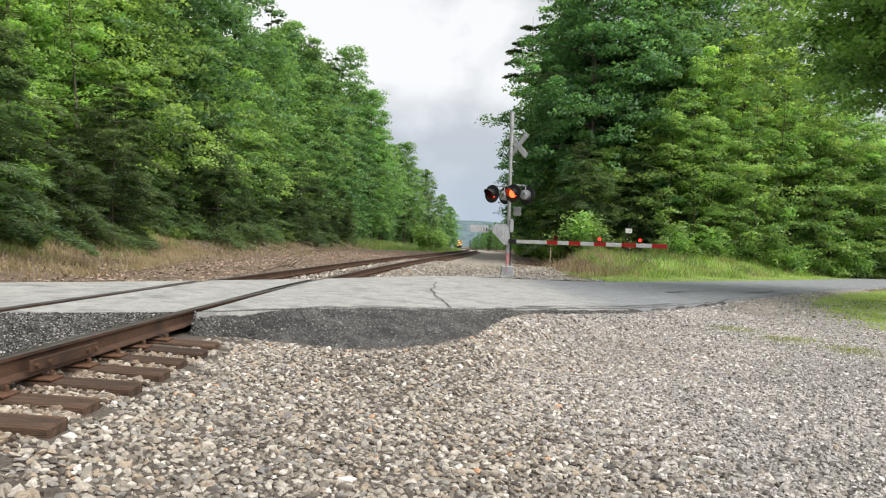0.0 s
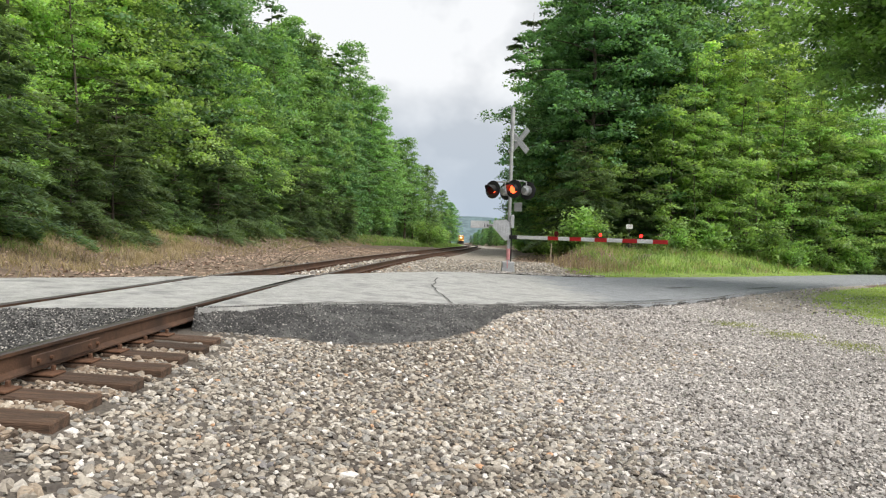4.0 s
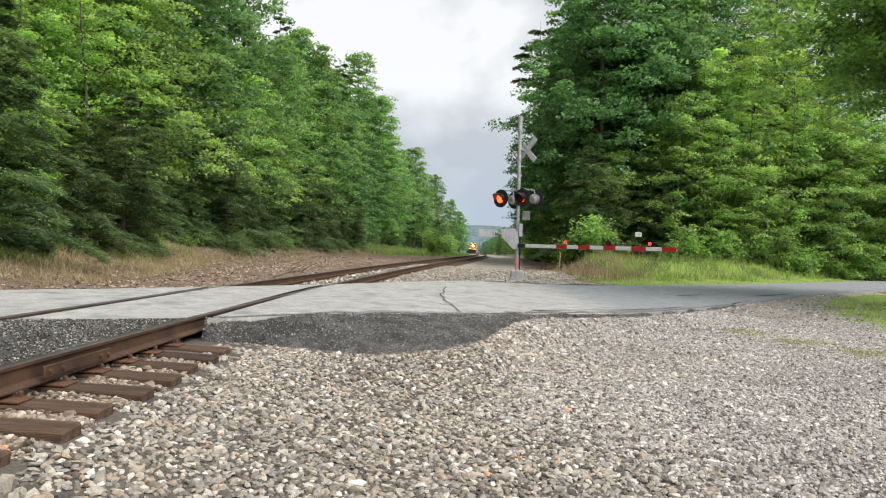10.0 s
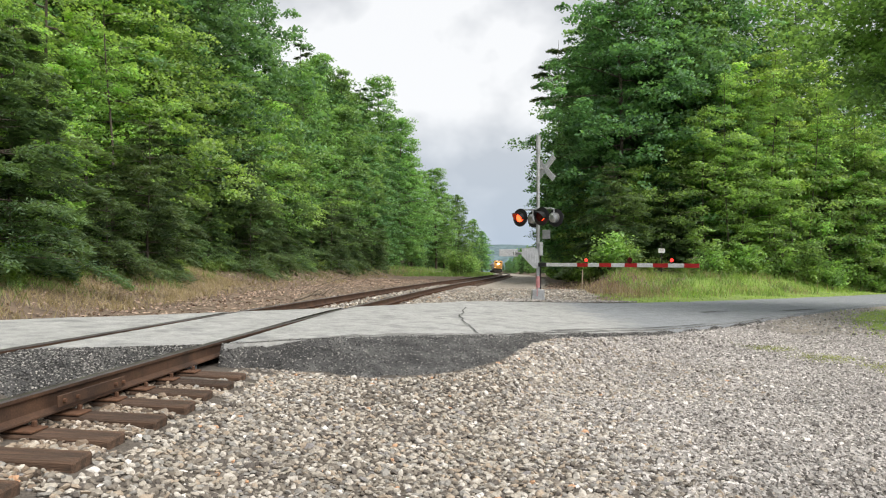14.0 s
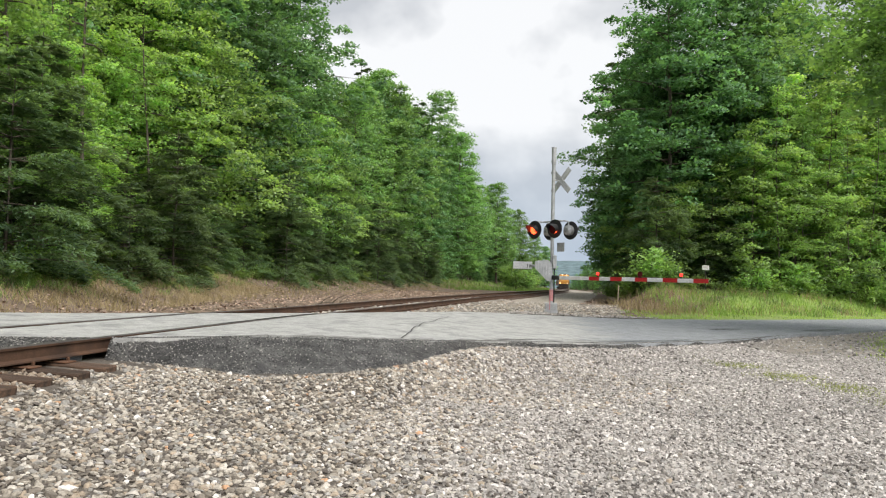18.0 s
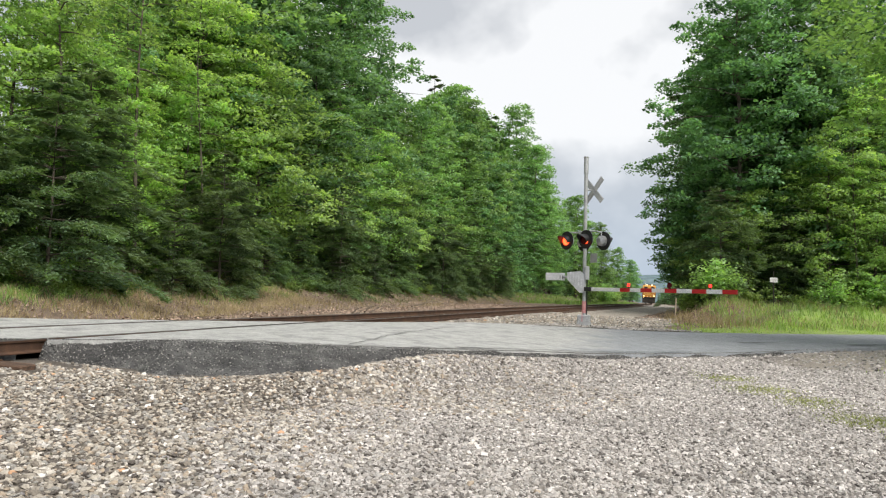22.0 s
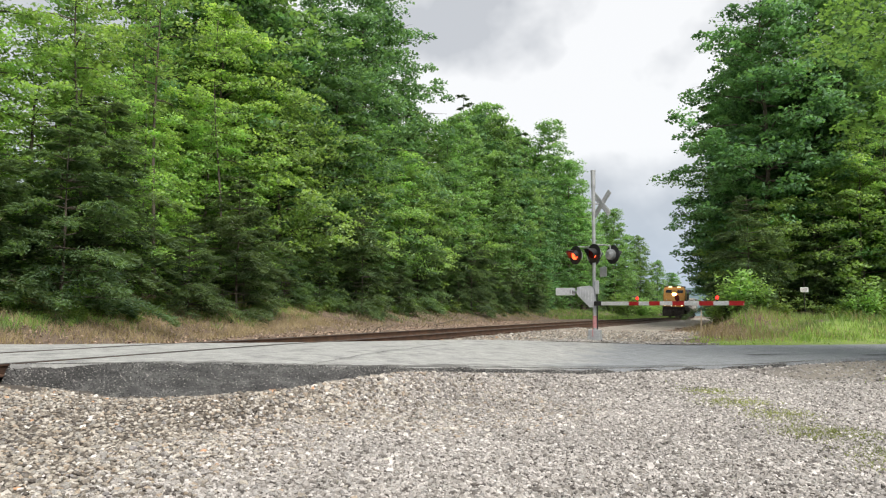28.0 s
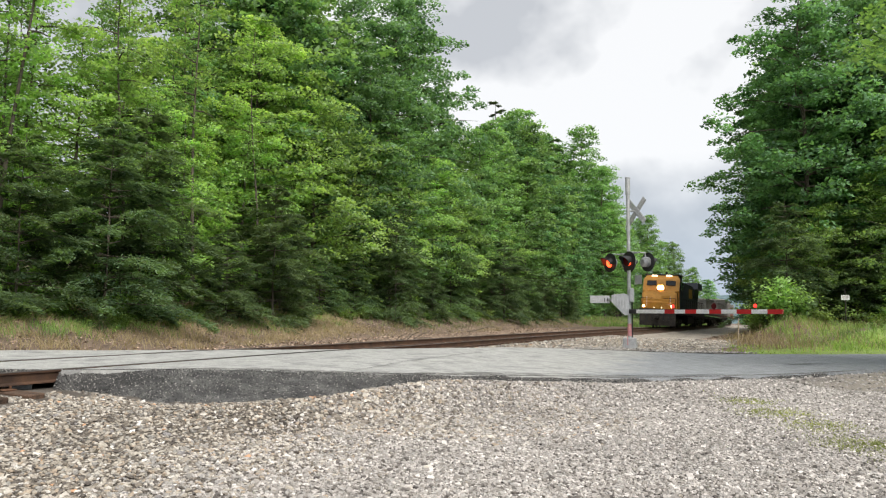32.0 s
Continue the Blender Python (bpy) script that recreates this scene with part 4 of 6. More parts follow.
def tube_chain(verts, faces, pts, radii, seg=7):
    base = len(verts)
    for k, (p, r) in enumerate(zip(pts, radii)):
        d = Vector(pts[min(k + 1, len(pts) - 1)]) - Vector(pts[max(k - 1, 0)])
        q = d.to_track_quat("Z", "Y")
        for j in range(seg):
            o = q @ Vector((math.cos(j * 2 * math.pi / seg) * r, math.sin(j * 2 * math.pi / seg) * r, 0))
            verts.append(tuple(Vector(p) + o))
    for k in range(len(pts) - 1):
        for j in range(seg):
            faces.append((base + k * seg + j, base + k * seg + (j + 1) % seg, base + (k + 1) * seg + (j + 1) % seg, base + (k + 1) * seg + j))


def broadleaf(name, h, r, seed, leafmat, label, leaves=6500, size=0.26, low=0.22, limbs=34, flatness=0.36, peak=0.8, girth=0.0125):
    """A tapered trunk, limbs, and sprays of leaves in flat layers along the limbs."""
    rs = np.random.RandomState(seed)
    t = thing(name, label, "tree")
    V, F = [], []
    lean = rs.normal(0, 0.02, 2)
    zs = np.linspace(-0.6, h * 0.95, 9)
    trunk = [(lean[0] * z + 0.12 * math.sin(z * 0.5 + seed), lean[1] * z + 0.12 * math.cos(z * 0.4 + seed), z) for z in zs]
    tube_chain(V, F, trunk, [max(0.02, girth * h * (1 - 0.93 * k / 8) * (1.25 if k == 0 else 1)) for k in range(9)])
    sprays = []
    for k in range(limbs):
        f = low + (0.985 - low) * ((k + rs.uniform(0, 0.8)) / limbs)
        z0 = h * f
        u = (f - low) / (1 - low)
        prof = (0.55 + 0.45 * min(1, u / 0.3)) * max(0.05, 1 - u ** 2.2) ** peak
        reach = r * (0.12 + 0.88 * prof) * rs.uniform(0.7, 1.08)
        az = k * 2.4 + rs.uniform(-0.5, 0.5)
        base = np.array([np.interp(z0, zs, [p[0] for p in trunk]), np.interp(z0, zs, [p[1] for p in trunk]), z0])
        rise = reach * rs.uniform(0.15, 0.6) * (0.3 + f)
        pts = [base + np.array([math.cos(az + 0.25 * q), math.sin(az + 0.25 * q), 0]) * reach * q + np.array([0, 0, rise * q - 0.28 * reach * q * q]) for q in (0, 0.35, 0.7, 1.0)]
        tube_chain(V, F, [tuple(p) for p in pts], [0.010 * h * (1 - f * 0.8) * s for s in (0.5, 0.33, 0.18, 0.05)], 5)
        for j in range(max(3, int(9 * reach / r + 1))):
            q = rs.uniform(0.25, 1.08)
            p = base + (pts[3] - base) * q + rs.normal(0, 0.19 * reach, 3) * np.array([1, 1, 0.75])
            sprays.append((p, rs.uniform(0.45, 1.0) * (0.12 * r + 0.3), az))
    per = max(8, leaves // len(sprays))
    pts, outs = [], []
    for p, s, az in sprays:
        g = rs.normal(0, 1, (per, 3))
        g /= np.linalg.norm(g, axis=1, keepdims=True)
        g *= (rs.uniform(0.1, 1, per) ** 0.5)[:, None]
        g = g * s * np.array([1.3, 1.3, flatness])
        away = np.array([math.cos(az), math.sin(az), 0.0])
        o = g / s * np.array([0.6, 0.6, 1.0 / flatness]) + np.array([0, 0, 0.35]) + 0.35 * away
        outs.append(o / np.linalg.norm(o, axis=1, keepdims=True))
        g[:, 2] -= 0.25 * (g[:, 0] ** 2 + g[:, 1] ** 2) / s
        pts.append(p + g)
    pts, outs = np.concatenate(pts), np.concatenate(outs)
    part("trunk", mesh_of("trunk", V, F, M_BARK), None, t, smooth=True)
    part("crown", leaf_mesh("crown", pts, size, rs, leafmat, flat=0.6, out=outs), None, t)
    return t


def conifer(name, h, r, seed, label, mat=None, leaves=6500, low=0.05, size=0.3, taper=0.6, bare=0.0, step_z=0.05):
    """Whorls of uneven drooping branches, each with two rows of feathery twigs."""
    rs = np.random.RandomState(seed)
    t = thing(name, label, "tree")
    V, F = [], []
    trunk = [(0.03 * math.sin(z), 0.03 * math.cos(z * 1.3), z) for z in np.linspace(-0.5, h, 8)]
    tube_chain(V, F, trunk, [max(0.012, 0.010 * h * (1 - k / 7.3)) for k in range(8)], 7)
    br = []
    z = h * low
    while z < h * 0.985:
        f = z / h
        for j in range(5 if f < 0.85 else 4):
            az = rs.uniform(0, 2 * math.pi)
            reach = r * (1.02 - f) ** taper * rs.uniform(0.5, 1.25) + 0.15
            rise = rs.uniform(-0.05, 0.3) + 0.3 * (f - 0.4)
            o, d = np.array([0, 0, z]), np.array([math.cos(az), math.sin(az), rise])
            mid, tip = o + d * reach * 0.6, o + d * reach - np.array([0, 0, 0.2 * reach])
            tube_chain(V, F, [(0, 0, z), tuple(mid), tuple(tip)], [0.012 + 0.006 * reach, 0.01, 0.004], 4)
            if rs.uniform() > bare:
                br.append((o, mid, tip, az, reach))
        z += h * step_z * rs.uniform(0.6, 1.4)
    total = sum(b[4] for b in br)
    P, D, N = [], [], []
    for o, mid, tip, az, reach in br:
        twigs = max(8, int(11 * reach) + 6)
        per = max(3, int(leaves * reach / total / twigs))
        q = np.repeat(np.sort(rs.uniform(0.22, 1.04, twigs)), per)
        sign = np.repeat(np.where(np.arange(twigs) % 2, 1.0, -1.0), per)
        run = np.tile(np.linspace(0.05, 1, per), twigs)
        line = np.where(q[:, None] < 0.6, o + (mid - o) * q[:, None] / 0.6, mid + (tip - mid) * (q[:, None] - 0.6) / 0.4)
        ang = az + sign * np.repeat(rs.uniform(0.5, 1.0, twigs), per)
        length = (0.5 * reach * (1.12 - q) + 0.12) * np.repeat(rs.uniform(0.7, 1.2, twigs), per)
        way = np.stack([np.cos(ang), np.sin(ang), np.repeat(rs.uniform(-0.25, 0.12, twigs), per)], 1)
        p = line + way * (length * run)[:, None]
        p[:, 2] -= 0.18 * length * run ** 2
        P.append(p + rs.normal(0, 0.018 + 0.012 * reach, p.shape))
        D.append(ang)
        n = np.stack([0.4 * math.cos(az) + 0.35 * np.cos(ang) * run, 0.4 * math.sin(az) + 0.35 * np.sin(ang) * run, 0.8 + 0 * run], 1)
        N.append(n / np.linalg.norm(n, axis=1, keepdims=True))
    part("trunk", mesh_of("trunk", V, F, M_BARK), None, t, smooth=True)
    part("crown", leaf_mesh("crown", np.concatenate(P), size, rs, mat or F_PINE, droop=0.08, long=1.5, flat=0.5, dirs=np.concatenate(D), width=0.21, out=np.concatenate(N)), None, t)
    return t


def shrub(name, h, r, seed, mat, label, leaves=1500, size=0.16, cat="shrub"):
    rs = np.random.RandomState(seed)
    t = thing(name, label, cat)
    V, F, C = [], [], []
    for k in range(11):
        az, reach = rs.uniform(0, 6.28), r * rs.uniform(0.3, 1.0)
        top = (math.cos(az) * reach, math.sin(az) * reach, h * rs.uniform(0.5, 1.0))
        tube_chain(V, F, [(0, 0, -0.2), (top[0] * 0.4, top[1] * 0.4, top[2] * 0.6), top], [0.03, 0.02, 0.006], 5)
        for q in (0.35, 0.6, 0.8, 1.0):
            C.append((np.array(top) * q, 0.32 * r + 0.1))
    per = leaves // len(C)
    offs = rs.normal(0, 0.5, (len(C), per, 3))
    pts = np.concatenate([c + o * s * np.array([1.2, 1.2, 0.6]) for (c, s), o in zip(C, offs)])
    outs = offs.reshape(-1, 3) + np.array([0, 0, 0.4])
    outs /= np.linalg.norm(outs, axis=1, keepdims=True)
    pts[:, 2] = np.abs(pts[:, 2])
    part("branchwork", mesh_of("branchwork", V, F, M_BARK), None, t)
    part("foliage", leaf_mesh("foliage", pts, size, rs, mat, out=outs), None, t)
    return t


OAKS = [broadleaf("oak_tree", 18, 5.6, 11, F_OAK, "tall dark green oak in full leaf", 28000, 0.21, 0.10, 60), broadleaf("oak_tree", 22, 6.2, 12, F_OAK, "tall dark green oak in full leaf", 33000, 0.21, 0.12, 66)]
POPLARS = [broadleaf("poplar_tree", 20, 4.6, 21, F_POPLAR, "tall fresh green tulip poplar in full leaf", 26000, 0.21, 0.12, 74, 0.5, 0.9), broadleaf("poplar_tree", 15, 3.8, 22, F_POPLAR, "slender fresh green tulip poplar in full leaf", 20000, 0.195, 0.08, 64, 0.5, 0.9)]
MAPLES = [broadleaf("maple_tree", 10.5, 4.0, 31, F_BRIGHT, "bright yellow-green young maple", 24000, 0.125, 0.06, 46, 0.32), broadleaf("maple_tree", 7.5, 3.2, 32, F_BRIGHT, "bright yellow-green young maple", 18000, 0.115, 0.05, 42, 0.3)]
TALLMAPLE = broadleaf("tall_maple_tree", 16, 4.6, 33, F_YOUNG, "tall fresh yellow-green maple in full leaf", 28000, 0.16, 0.08, 48, 0.27)
PINES = [conifer("young_pine", 7.5, 3.0, 41, "dark green young pine with branches to the ground", leaves=34000, size=0.13), conifer("young_pine", 5, 2.3, 42, "dark green young pine with branches to the ground", leaves=24000, size=0.11)]
TALLPINES = [conifer("tall_pine", 22, 4.6, 51, "tall sparse pine with grey-brown bare branches", leaves=9000, low=0.45, size=0.26, bare=0.35), conifer("hemlock_tree", 15, 4.0, 52, "dark green hemlock with drooping branches", leaves=26000, low=0.06, size=0.2), conifer("tall_pine", 22, 4.4, 53, "tall pine with a grey-green crown on a bare trunk", leaves=7000, low=0.74, size=0.26, bare=0.25, step_z=0.03, taper=0.45)]
SHRUBS = [shrub("shrub", 1.5, 1.1, 61, F_SHRUB, "leafy green shrub at the edge of the wood"), shrub("shrub", 2.4, 1.4, 62, F_BRIGHT, "tall yellow-green leafy shrub", 1900)]
FAR = [broadleaf("far_oak_tree", 20, 5.6, 71, F_OAK, "distant green oak of the wood", 5200, 0.45, 0.05, 44), broadleaf("far_poplar_tree", 20, 4.6, 72, F_POPLAR, "distant fresh green poplar of the wood", 4800, 0.43, 0.05, 50, 0.5, 0.9), conifer("far_pine", 18, 4.0, 73, "distant dark green pine of the wood", leaves=5000, low=0.05, size=0.5)]
POLES = [broadleaf("slender_tree", 15, 1.7, 81, F_BRIGHT, "slender tree with a bare pole and thin leaves", 2600, 0.12, 0.45, 16, 0.3, 0.8, 0.0055), broadleaf("slender_tree", 18, 1.5, 82, F_POPLAR, "slender tree with a bare pole and thin leaves", 2200, 0.13, 0.6, 13, 0.3, 0.8, 0.0048)]
NEAR_TREE = broadleaf("spreading_oak_tree", 11.5, 7.2, 91, F_SPREAD, "spreading oak with limbs over the gravel lot", 190000, 0.14, 0.64, 150, 0.45, 0.45)
used = set()
tree_rng = random.Random(77)


def plant(kind, x, y, s=1.0, sz=1.0, turn=None):
    m = Matrix.LocRotScale((x, y, float(ground_z(x, y)) - 0.15), Euler((0, 0, tree_rng.uniform(0, 6.28) if turn is None else turn)), (s, s, s * sz))
    if kind.name in used:
        return copy_thing(kind, m)
    used.add(kind.name)
    kind["group"] = "trees of the wood" if kind["category"] == "tree" else "shrubs along the wood"
    kind.matrix_basis = m
    return kind


def west_edge(y):
    return float(west_line(y))


def east_edge(y):
    return float(np.interp(y, [40, 56, 75, 130, 200, 300, 430], [14.0, 13.8, 15.5, 20.0, 22, 23, 24]))


def pick(table):
    a = tree_rng.random()
    for kind, w in table:
        a -= w
        if a <= 0:
            return kind
    return table[-1][0]


# west of the track: young pines at the foot, maples over them, tall trees behind
y = 3.0
while y < 95:
    kind = pick([(PINES[0], 0.62), (PINES[1], 0.26), (TALLPINES[1], 0.12)])
    plant(kind, west_edge(y) - tree_rng.uniform(-1.7, 0.3), y, tree_rng.uniform(0.8, 1.2) * (0.55 if kind is TALLPINES[1] else 1) * (0.82 if y < 14 else 1.0))
    y += tree_rng.uniform(1.7, 2.7) * (1 + y / 60)
y = 4.0
while y < 95:
    kind = pick([(MAPLES[0], 0.85), (TALLMAPLE, 0.15)] if y < 28 else [(MAPLES[0], 0.5), (TALLMAPLE, 0.2), (POPLARS[1], 0.15), (TALLPINES[1], 0.15)])
    plant(kind, west_edge(y) - tree_rng.uniform(2.2, 3.6), y, tree_rng.uniform(0.9, 1.25) * (0.7 if kind is TALLMAPLE else 1) * (0.8 if 12 < y < 28 else 1) * (0.75 if kind is TALLPINES[1] else 1))
    y += tree_rng.uniform(2.8, 4.2) * (1 + y / 70)
for off, gap, s0 in ((6.0, 5.0, 0.85), (10.5, 6.5, 1.0), (17, 8.5, 1.1)):
    y = 2.0 + off * 0.3
    while y < 115:
        kind = pick([(TALLMAPLE, 0.95), (TALLPINES[0], 0.05)] if y < 34 else [(POPLARS[0], 0.3), (OAKS[0], 0.25), (OAKS[1], 0.15), (POPLARS[1], 0.2), (TALLPINES[0], 0.1)])
        if y < 27 and off > 7:
            kind = POPLARS[1]
        if not (36 < y < 64 and off < 11) and y < 80 and not (y < 27 and off > 15):
            plant(kind, west_edge(y) - off - tree_rng.uniform(-1.2, 1.2), y, s0 * tree_rng.uniform(0.85, 1.12) * (0.62 if y < 27 else 1.0))
        y += gap * tree_rng.uniform(0.75, 1.3) * (1 + y / 120)
# the great dark oak and the trees that stand over the far curve
plant(OAKS[1], -18.5, 61.0, 1.35, 1.12, 0.4)
plant(OAKS[1], -15.5, 51.0, 1.2, 1.1, 2.4)
plant(OAKS[0], -13.0, 41.0, 1.0, 1.0, 2.0)
plant(OAKS[1], -22.5, 56.0, 1.4, 1.0, 1.3)
for x, y, s in ((-19, 31.5, 1.2), (-17, 37, 1.15), (-21, 43, 1.25)):
    plant(POPLARS[0], x, y, s)
for kind, x, y, s in ((OAKS[1], -21, 40, 1.12), (TALLMAPLE, -15, 30.5, 1.2), (OAKS[0], -17, 35, 1.15), (TALLPINES[0], -21.6, 103, 1.55), (TALLPINES[0], -12.5, 102.5, 1.3), (OAKS[0], -18, 97, 1.5), (POPLARS[1], -14, 100, 1.5), (POPLARS[0], -9, 128, 1.15), (POPLARS[0], -4, 165, 1.0), (POPLARS[0], 1, 182, 0.85), (POPLARS[1], 4.5, 203, 0.85), (OAKS[0], 8, 240, 0.8), (POPLARS[1], 9.2, 280, 0.9)):
    plant(kind, x, y, s)
for k in range(13):
    plant(POLES[k % 2], -11.0 - 1.3 * (k % 4) - tree_rng.uniform(0, 0.8), 12.5 + 1.15 * k, tree_rng.uniform(0.85, 1.1))
plant(TALLPINES[0], -16.5, 56.0, 1.2)
plant(POPLARS[0], -12.5, 66.0, 0.8)
plant(TALLPINES[0], -20, 66.0, 1.35)
plant(POPLARS[0], -21.5, 146.0, 1.45)
plant(OAKS[0], -18.0, 138.0, 1.45)
for k, (x, y, s) in enumerate(((-16, 84, 1.0), (-13, 97, 1.0), (-20, 108, 1.3), (-12, 118, 1.1), (-28, 128, 1.0), (-27, 165, 2.0), (-11, 134, 1.2), (-15, 144, 1.6), (-8.5, 142, 0.95), (-9, 156, 0.95), (-24, 138, 1.6), (-6, 172, 1.0), (-3, 190, 0.85))):
    plant(POPLARS[0] if k in (7, 8, 11) else OAKS[0] if k % 2 else POPLARS[1], x, y, s * (1.0 if k in (7, 8, 11) else 1.1 if k % 2 else 1.3))
for off, gap in ((1.0, 5.5), (6, 8), (14, 12)):
    y = 95.0 if off < 3 else 115
    while y < 440:
        plant(pick([(FAR[0], 0.4), (FAR[1], 0.45), (FAR[2], 0.15)]), west_edge(y) - off - tree_rng.uniform(-1, 1.5), y, tree_rng.uniform(0.75, 1.15) * (0.6 if off < 3 else 1.15))
        y += gap * tree_rng.uniform(0.75, 1.3) * (1 + (y - 95) / 160)
# east of the track, past the road
plant(OAKS[1], 15.6, 54.2, 1.24, 1.05, 2.2)
plant(OAKS[0], 16.0, 61.0, 1.2, 1.05)
plant(TALLPINES[2], 14.5, 66.0, 0.95)
plant(OAKS[0], 13.6, 63.0, 0.58)
plant(MAPLES[0], 13.6, 57.5, 0.75)
plant(OAKS[1], 19.5, 58.0, 1.4)
plant(OAKS[1], 23.0, 62.0, 1.42)
plant(OAKS[1], 27.5, 63.0, 1.4)
plant(POPLARS[0], 24.0, 58.0, 0.95)
plant(TALLPINES[0], 29.0, 62.0, 0.95)
plant(TALLPINES[1], 17.8, 49.0, 0.9)
plant(TALLPINES[1], 13.8, 48.0, 0.6)
plant(TALLPINES[2], 16.5, 101.0, 1.65)
for x, y, s in ((24.5, 53.5, 1.25), (28.0, 54.5, 1.35), (32.0, 56.0, 1.3), (21.5, 51.5, 0.85)):
    plant(TALLMAPLE, x, y, s)
for row, (off, gap, y0, y1) in enumerate(((0.5, 5.0, 62, 120), (6, 7.0, 66, 120))):
    y = y0
    while y < y1:
        kind = pick([(OAKS[0], 0.35), (POPLARS[0], 0.25), (POPLARS[1], 0.25), (TALLPINES[1], 0.15)])
        plant(kind, east_edge(y) + off + tree_rng.uniform(-0.5, 1.5), y, tree_rng.uniform(0.9, 1.15))
        y += gap * tree_rng.uniform(0.75, 1.3)
for off, gap in ((0.5, 6), (7, 9), (16, 14)):
    y = 110.0
    while y < 440:
        plant(pick([(FAR[0], 0.5), (FAR[1], 0.4), (FAR[2], 0.1)]), east_edge(y) + off + tree_rng.uniform(-0.5, 1.5), y, tree_rng.uniform(0.85, 1.2) * (0.7 if off < 1 else 1.1))
        y += gap * tree_rng.uniform(0.75, 1.3) * (1 + (y - 110) / 160)
x = 13.5
while x < 52:
    wall = 46.5 + 0.28 * (x - 13)
    plant(pick([(MAPLES[0], 0.5), (MAPLES[1], 0.3), (SHRUBS[1], 0.2)] if x > 20 else [(PINES[0], 0.62), (MAPLES[1], 0.16), (PINES[1], 0.22)]), x, wall + (1.8 if 14.5 < x < 19 else 0) + tree_rng.uniform(-1.2, 1.0), tree_rng.uniform(0.85, 1.2))
    x += tree_rng.uniform(1.8, 2.8)
for off, gap in ((5.0, 4.2), (11.0, 6.0), (18.0, 8.0)):
    x = 20.0 + off * 0.2
    while x < 62:
        kind = pick([(POPLARS[0], 0.3), (TALLMAPLE, 0.7)] if x > 24 else [(POPLARS[0], 0.2), (TALLMAPLE, 0.2), (OAKS[0], 0.6)])
        plant(kind, x, 47 + 0.28 * (x - 13) + off + tree_rng.uniform(-1, 1), tree_rng.uniform(0.92, 1.08) * (1.28 if x < 23.5 else 1.36 if x < 27 else 1.25 if x < 36 else 0.85) * (0.85 if off < 6 else 1.0))
        x += gap * tree_rng.uniform(0.8, 1.25)
for k in range(10):
    x = 22.0 + 1.7 * k
    plant(POLES[k % 2], x, 45.6 + 0.28 * (x - 13) + tree_rng.uniform(-0.6, 0.8), tree_rng.uniform(0.75, 1.0))
for k in range(26):
    x = 12.0 + 1.5 * k + tree_rng.uniform(-0.5, 0.5)
    if abs(x - 16.5) < 1.3:
        continue
    plant(SHRUBS[k % 2], x, 43.5 + 0.3 * (x - 13) + tree_rng.uniform(-0.8, 1.0), tree_rng.uniform(0.5, 0.9) * (1.2 if x > 18 else 1.0))
for k in range(34):
    y = 8 + 2.3 * k
    plant(SHRUBS[0], west_edge(y) + tree_rng.uniform(0.6, 1.6), y, tree_rng.uniform(0.35, 0.8))
for k in range(16):
    y = 6.5 + 0.75 * k
    plant(SHRUBS[0], west_edge(y) + tree_rng.uniform(0.8, 2.6), y, tree_rng.uniform(0.22, 0.42))
for k in range(10):
    y = 105 + 9.0 * k
    plant(SHRUBS[1], float(track_x(y)) - tree_rng.uniform(6, 9), y, tree_rng.uniform(0.8, 1.4))
for k in range(12):
    y = 52 + 7.0 * k
    plant(SHRUBS[k % 2], east_edge(y) - tree_rng.uniform(0.5, 2.0), y, tree_rng.uniform(0.7, 1.3))
for x, y, s in ((12.6, 42.8, 0.95), (13.6, 43.4, 0.8), (11.9, 44.5, 0.7)):
    plant(SHRUBS[1], x, y, s)
NEAR_TREE.matrix_basis = pose(21.6, 18.6, float(ground_z(21.6, 18.6)) - 0.1)


def marker_post():
    s = thing("marker_post", "thin weathered wooden post in the dry weeds", "post", pose(10.4, 39.8, float(ground_z(10.4, 39.8)), 1, 1.5, 10))
    part("stake", box(BM(), 0, 0, 0.5, 0.06, 0.04, 1.3, 0.006), M_STAKE, s)
    part("stake_tip", box(BM(), 0, 0, 1.18, 0.05, 0.035, 0.06, 0.012), M_STAKE, s)


def fallen_branch(x, y, ang, length, seed, r=0.045):
    rs_ = np.random.RandomState(seed)
    s = thing("fallen_branch", "bare grey fallen branch beside the track", "branch", pose(x, y, float(ground_z(x, y)) + 0.06, 0, -6, ang))
    V, F = [], []
    tube_chain(V, F, [(k * length / 6, 0.1 * math.sin(k + seed), 0.05 * k * math.sin(k * 0.7)) for k in range(7)], [r * (1 - 0.13 * k) for k in range(7)], 7)
    part("limb", mesh_of("limb", V, F, M_BARK_PALE), None, s)
    for k in range(4):
        V, F = [], []
        a = length * (0.35 + 0.15 * k)
        q = rs_.uniform(-1, 1)
        tube_chain(V, F, [(a, 0, 0.08), (a + 0.25, 0.35 * q, 0.25), (a + 0.6, 0.6 * q, 0.35)], [0.018, 0.012, 0.005], 5)
        part("twig", mesh_of("twig", V, F, M_BARK_PALE), None, s)


M_STAKE = material("weathered_stake", [(0.30, 0.24, 0.17), (0.42, 0.35, 0.26)], 5, 40, 0.9, bump=0.3, depth=0.004)
M_BARK_PALE = material("bare_grey_wood", [(0.11, 0.09, 0.07), (0.20, 0.165, 0.13)], 5, 40, 0.9, bump=0.4, depth=0.004)
marker_post()
fallen_branch(-5.3, 40.0, 60, 3.4, 3, 0.035)
fallen_branch(-2.5, 21.2, 8, 1.5, 5, 0.04)


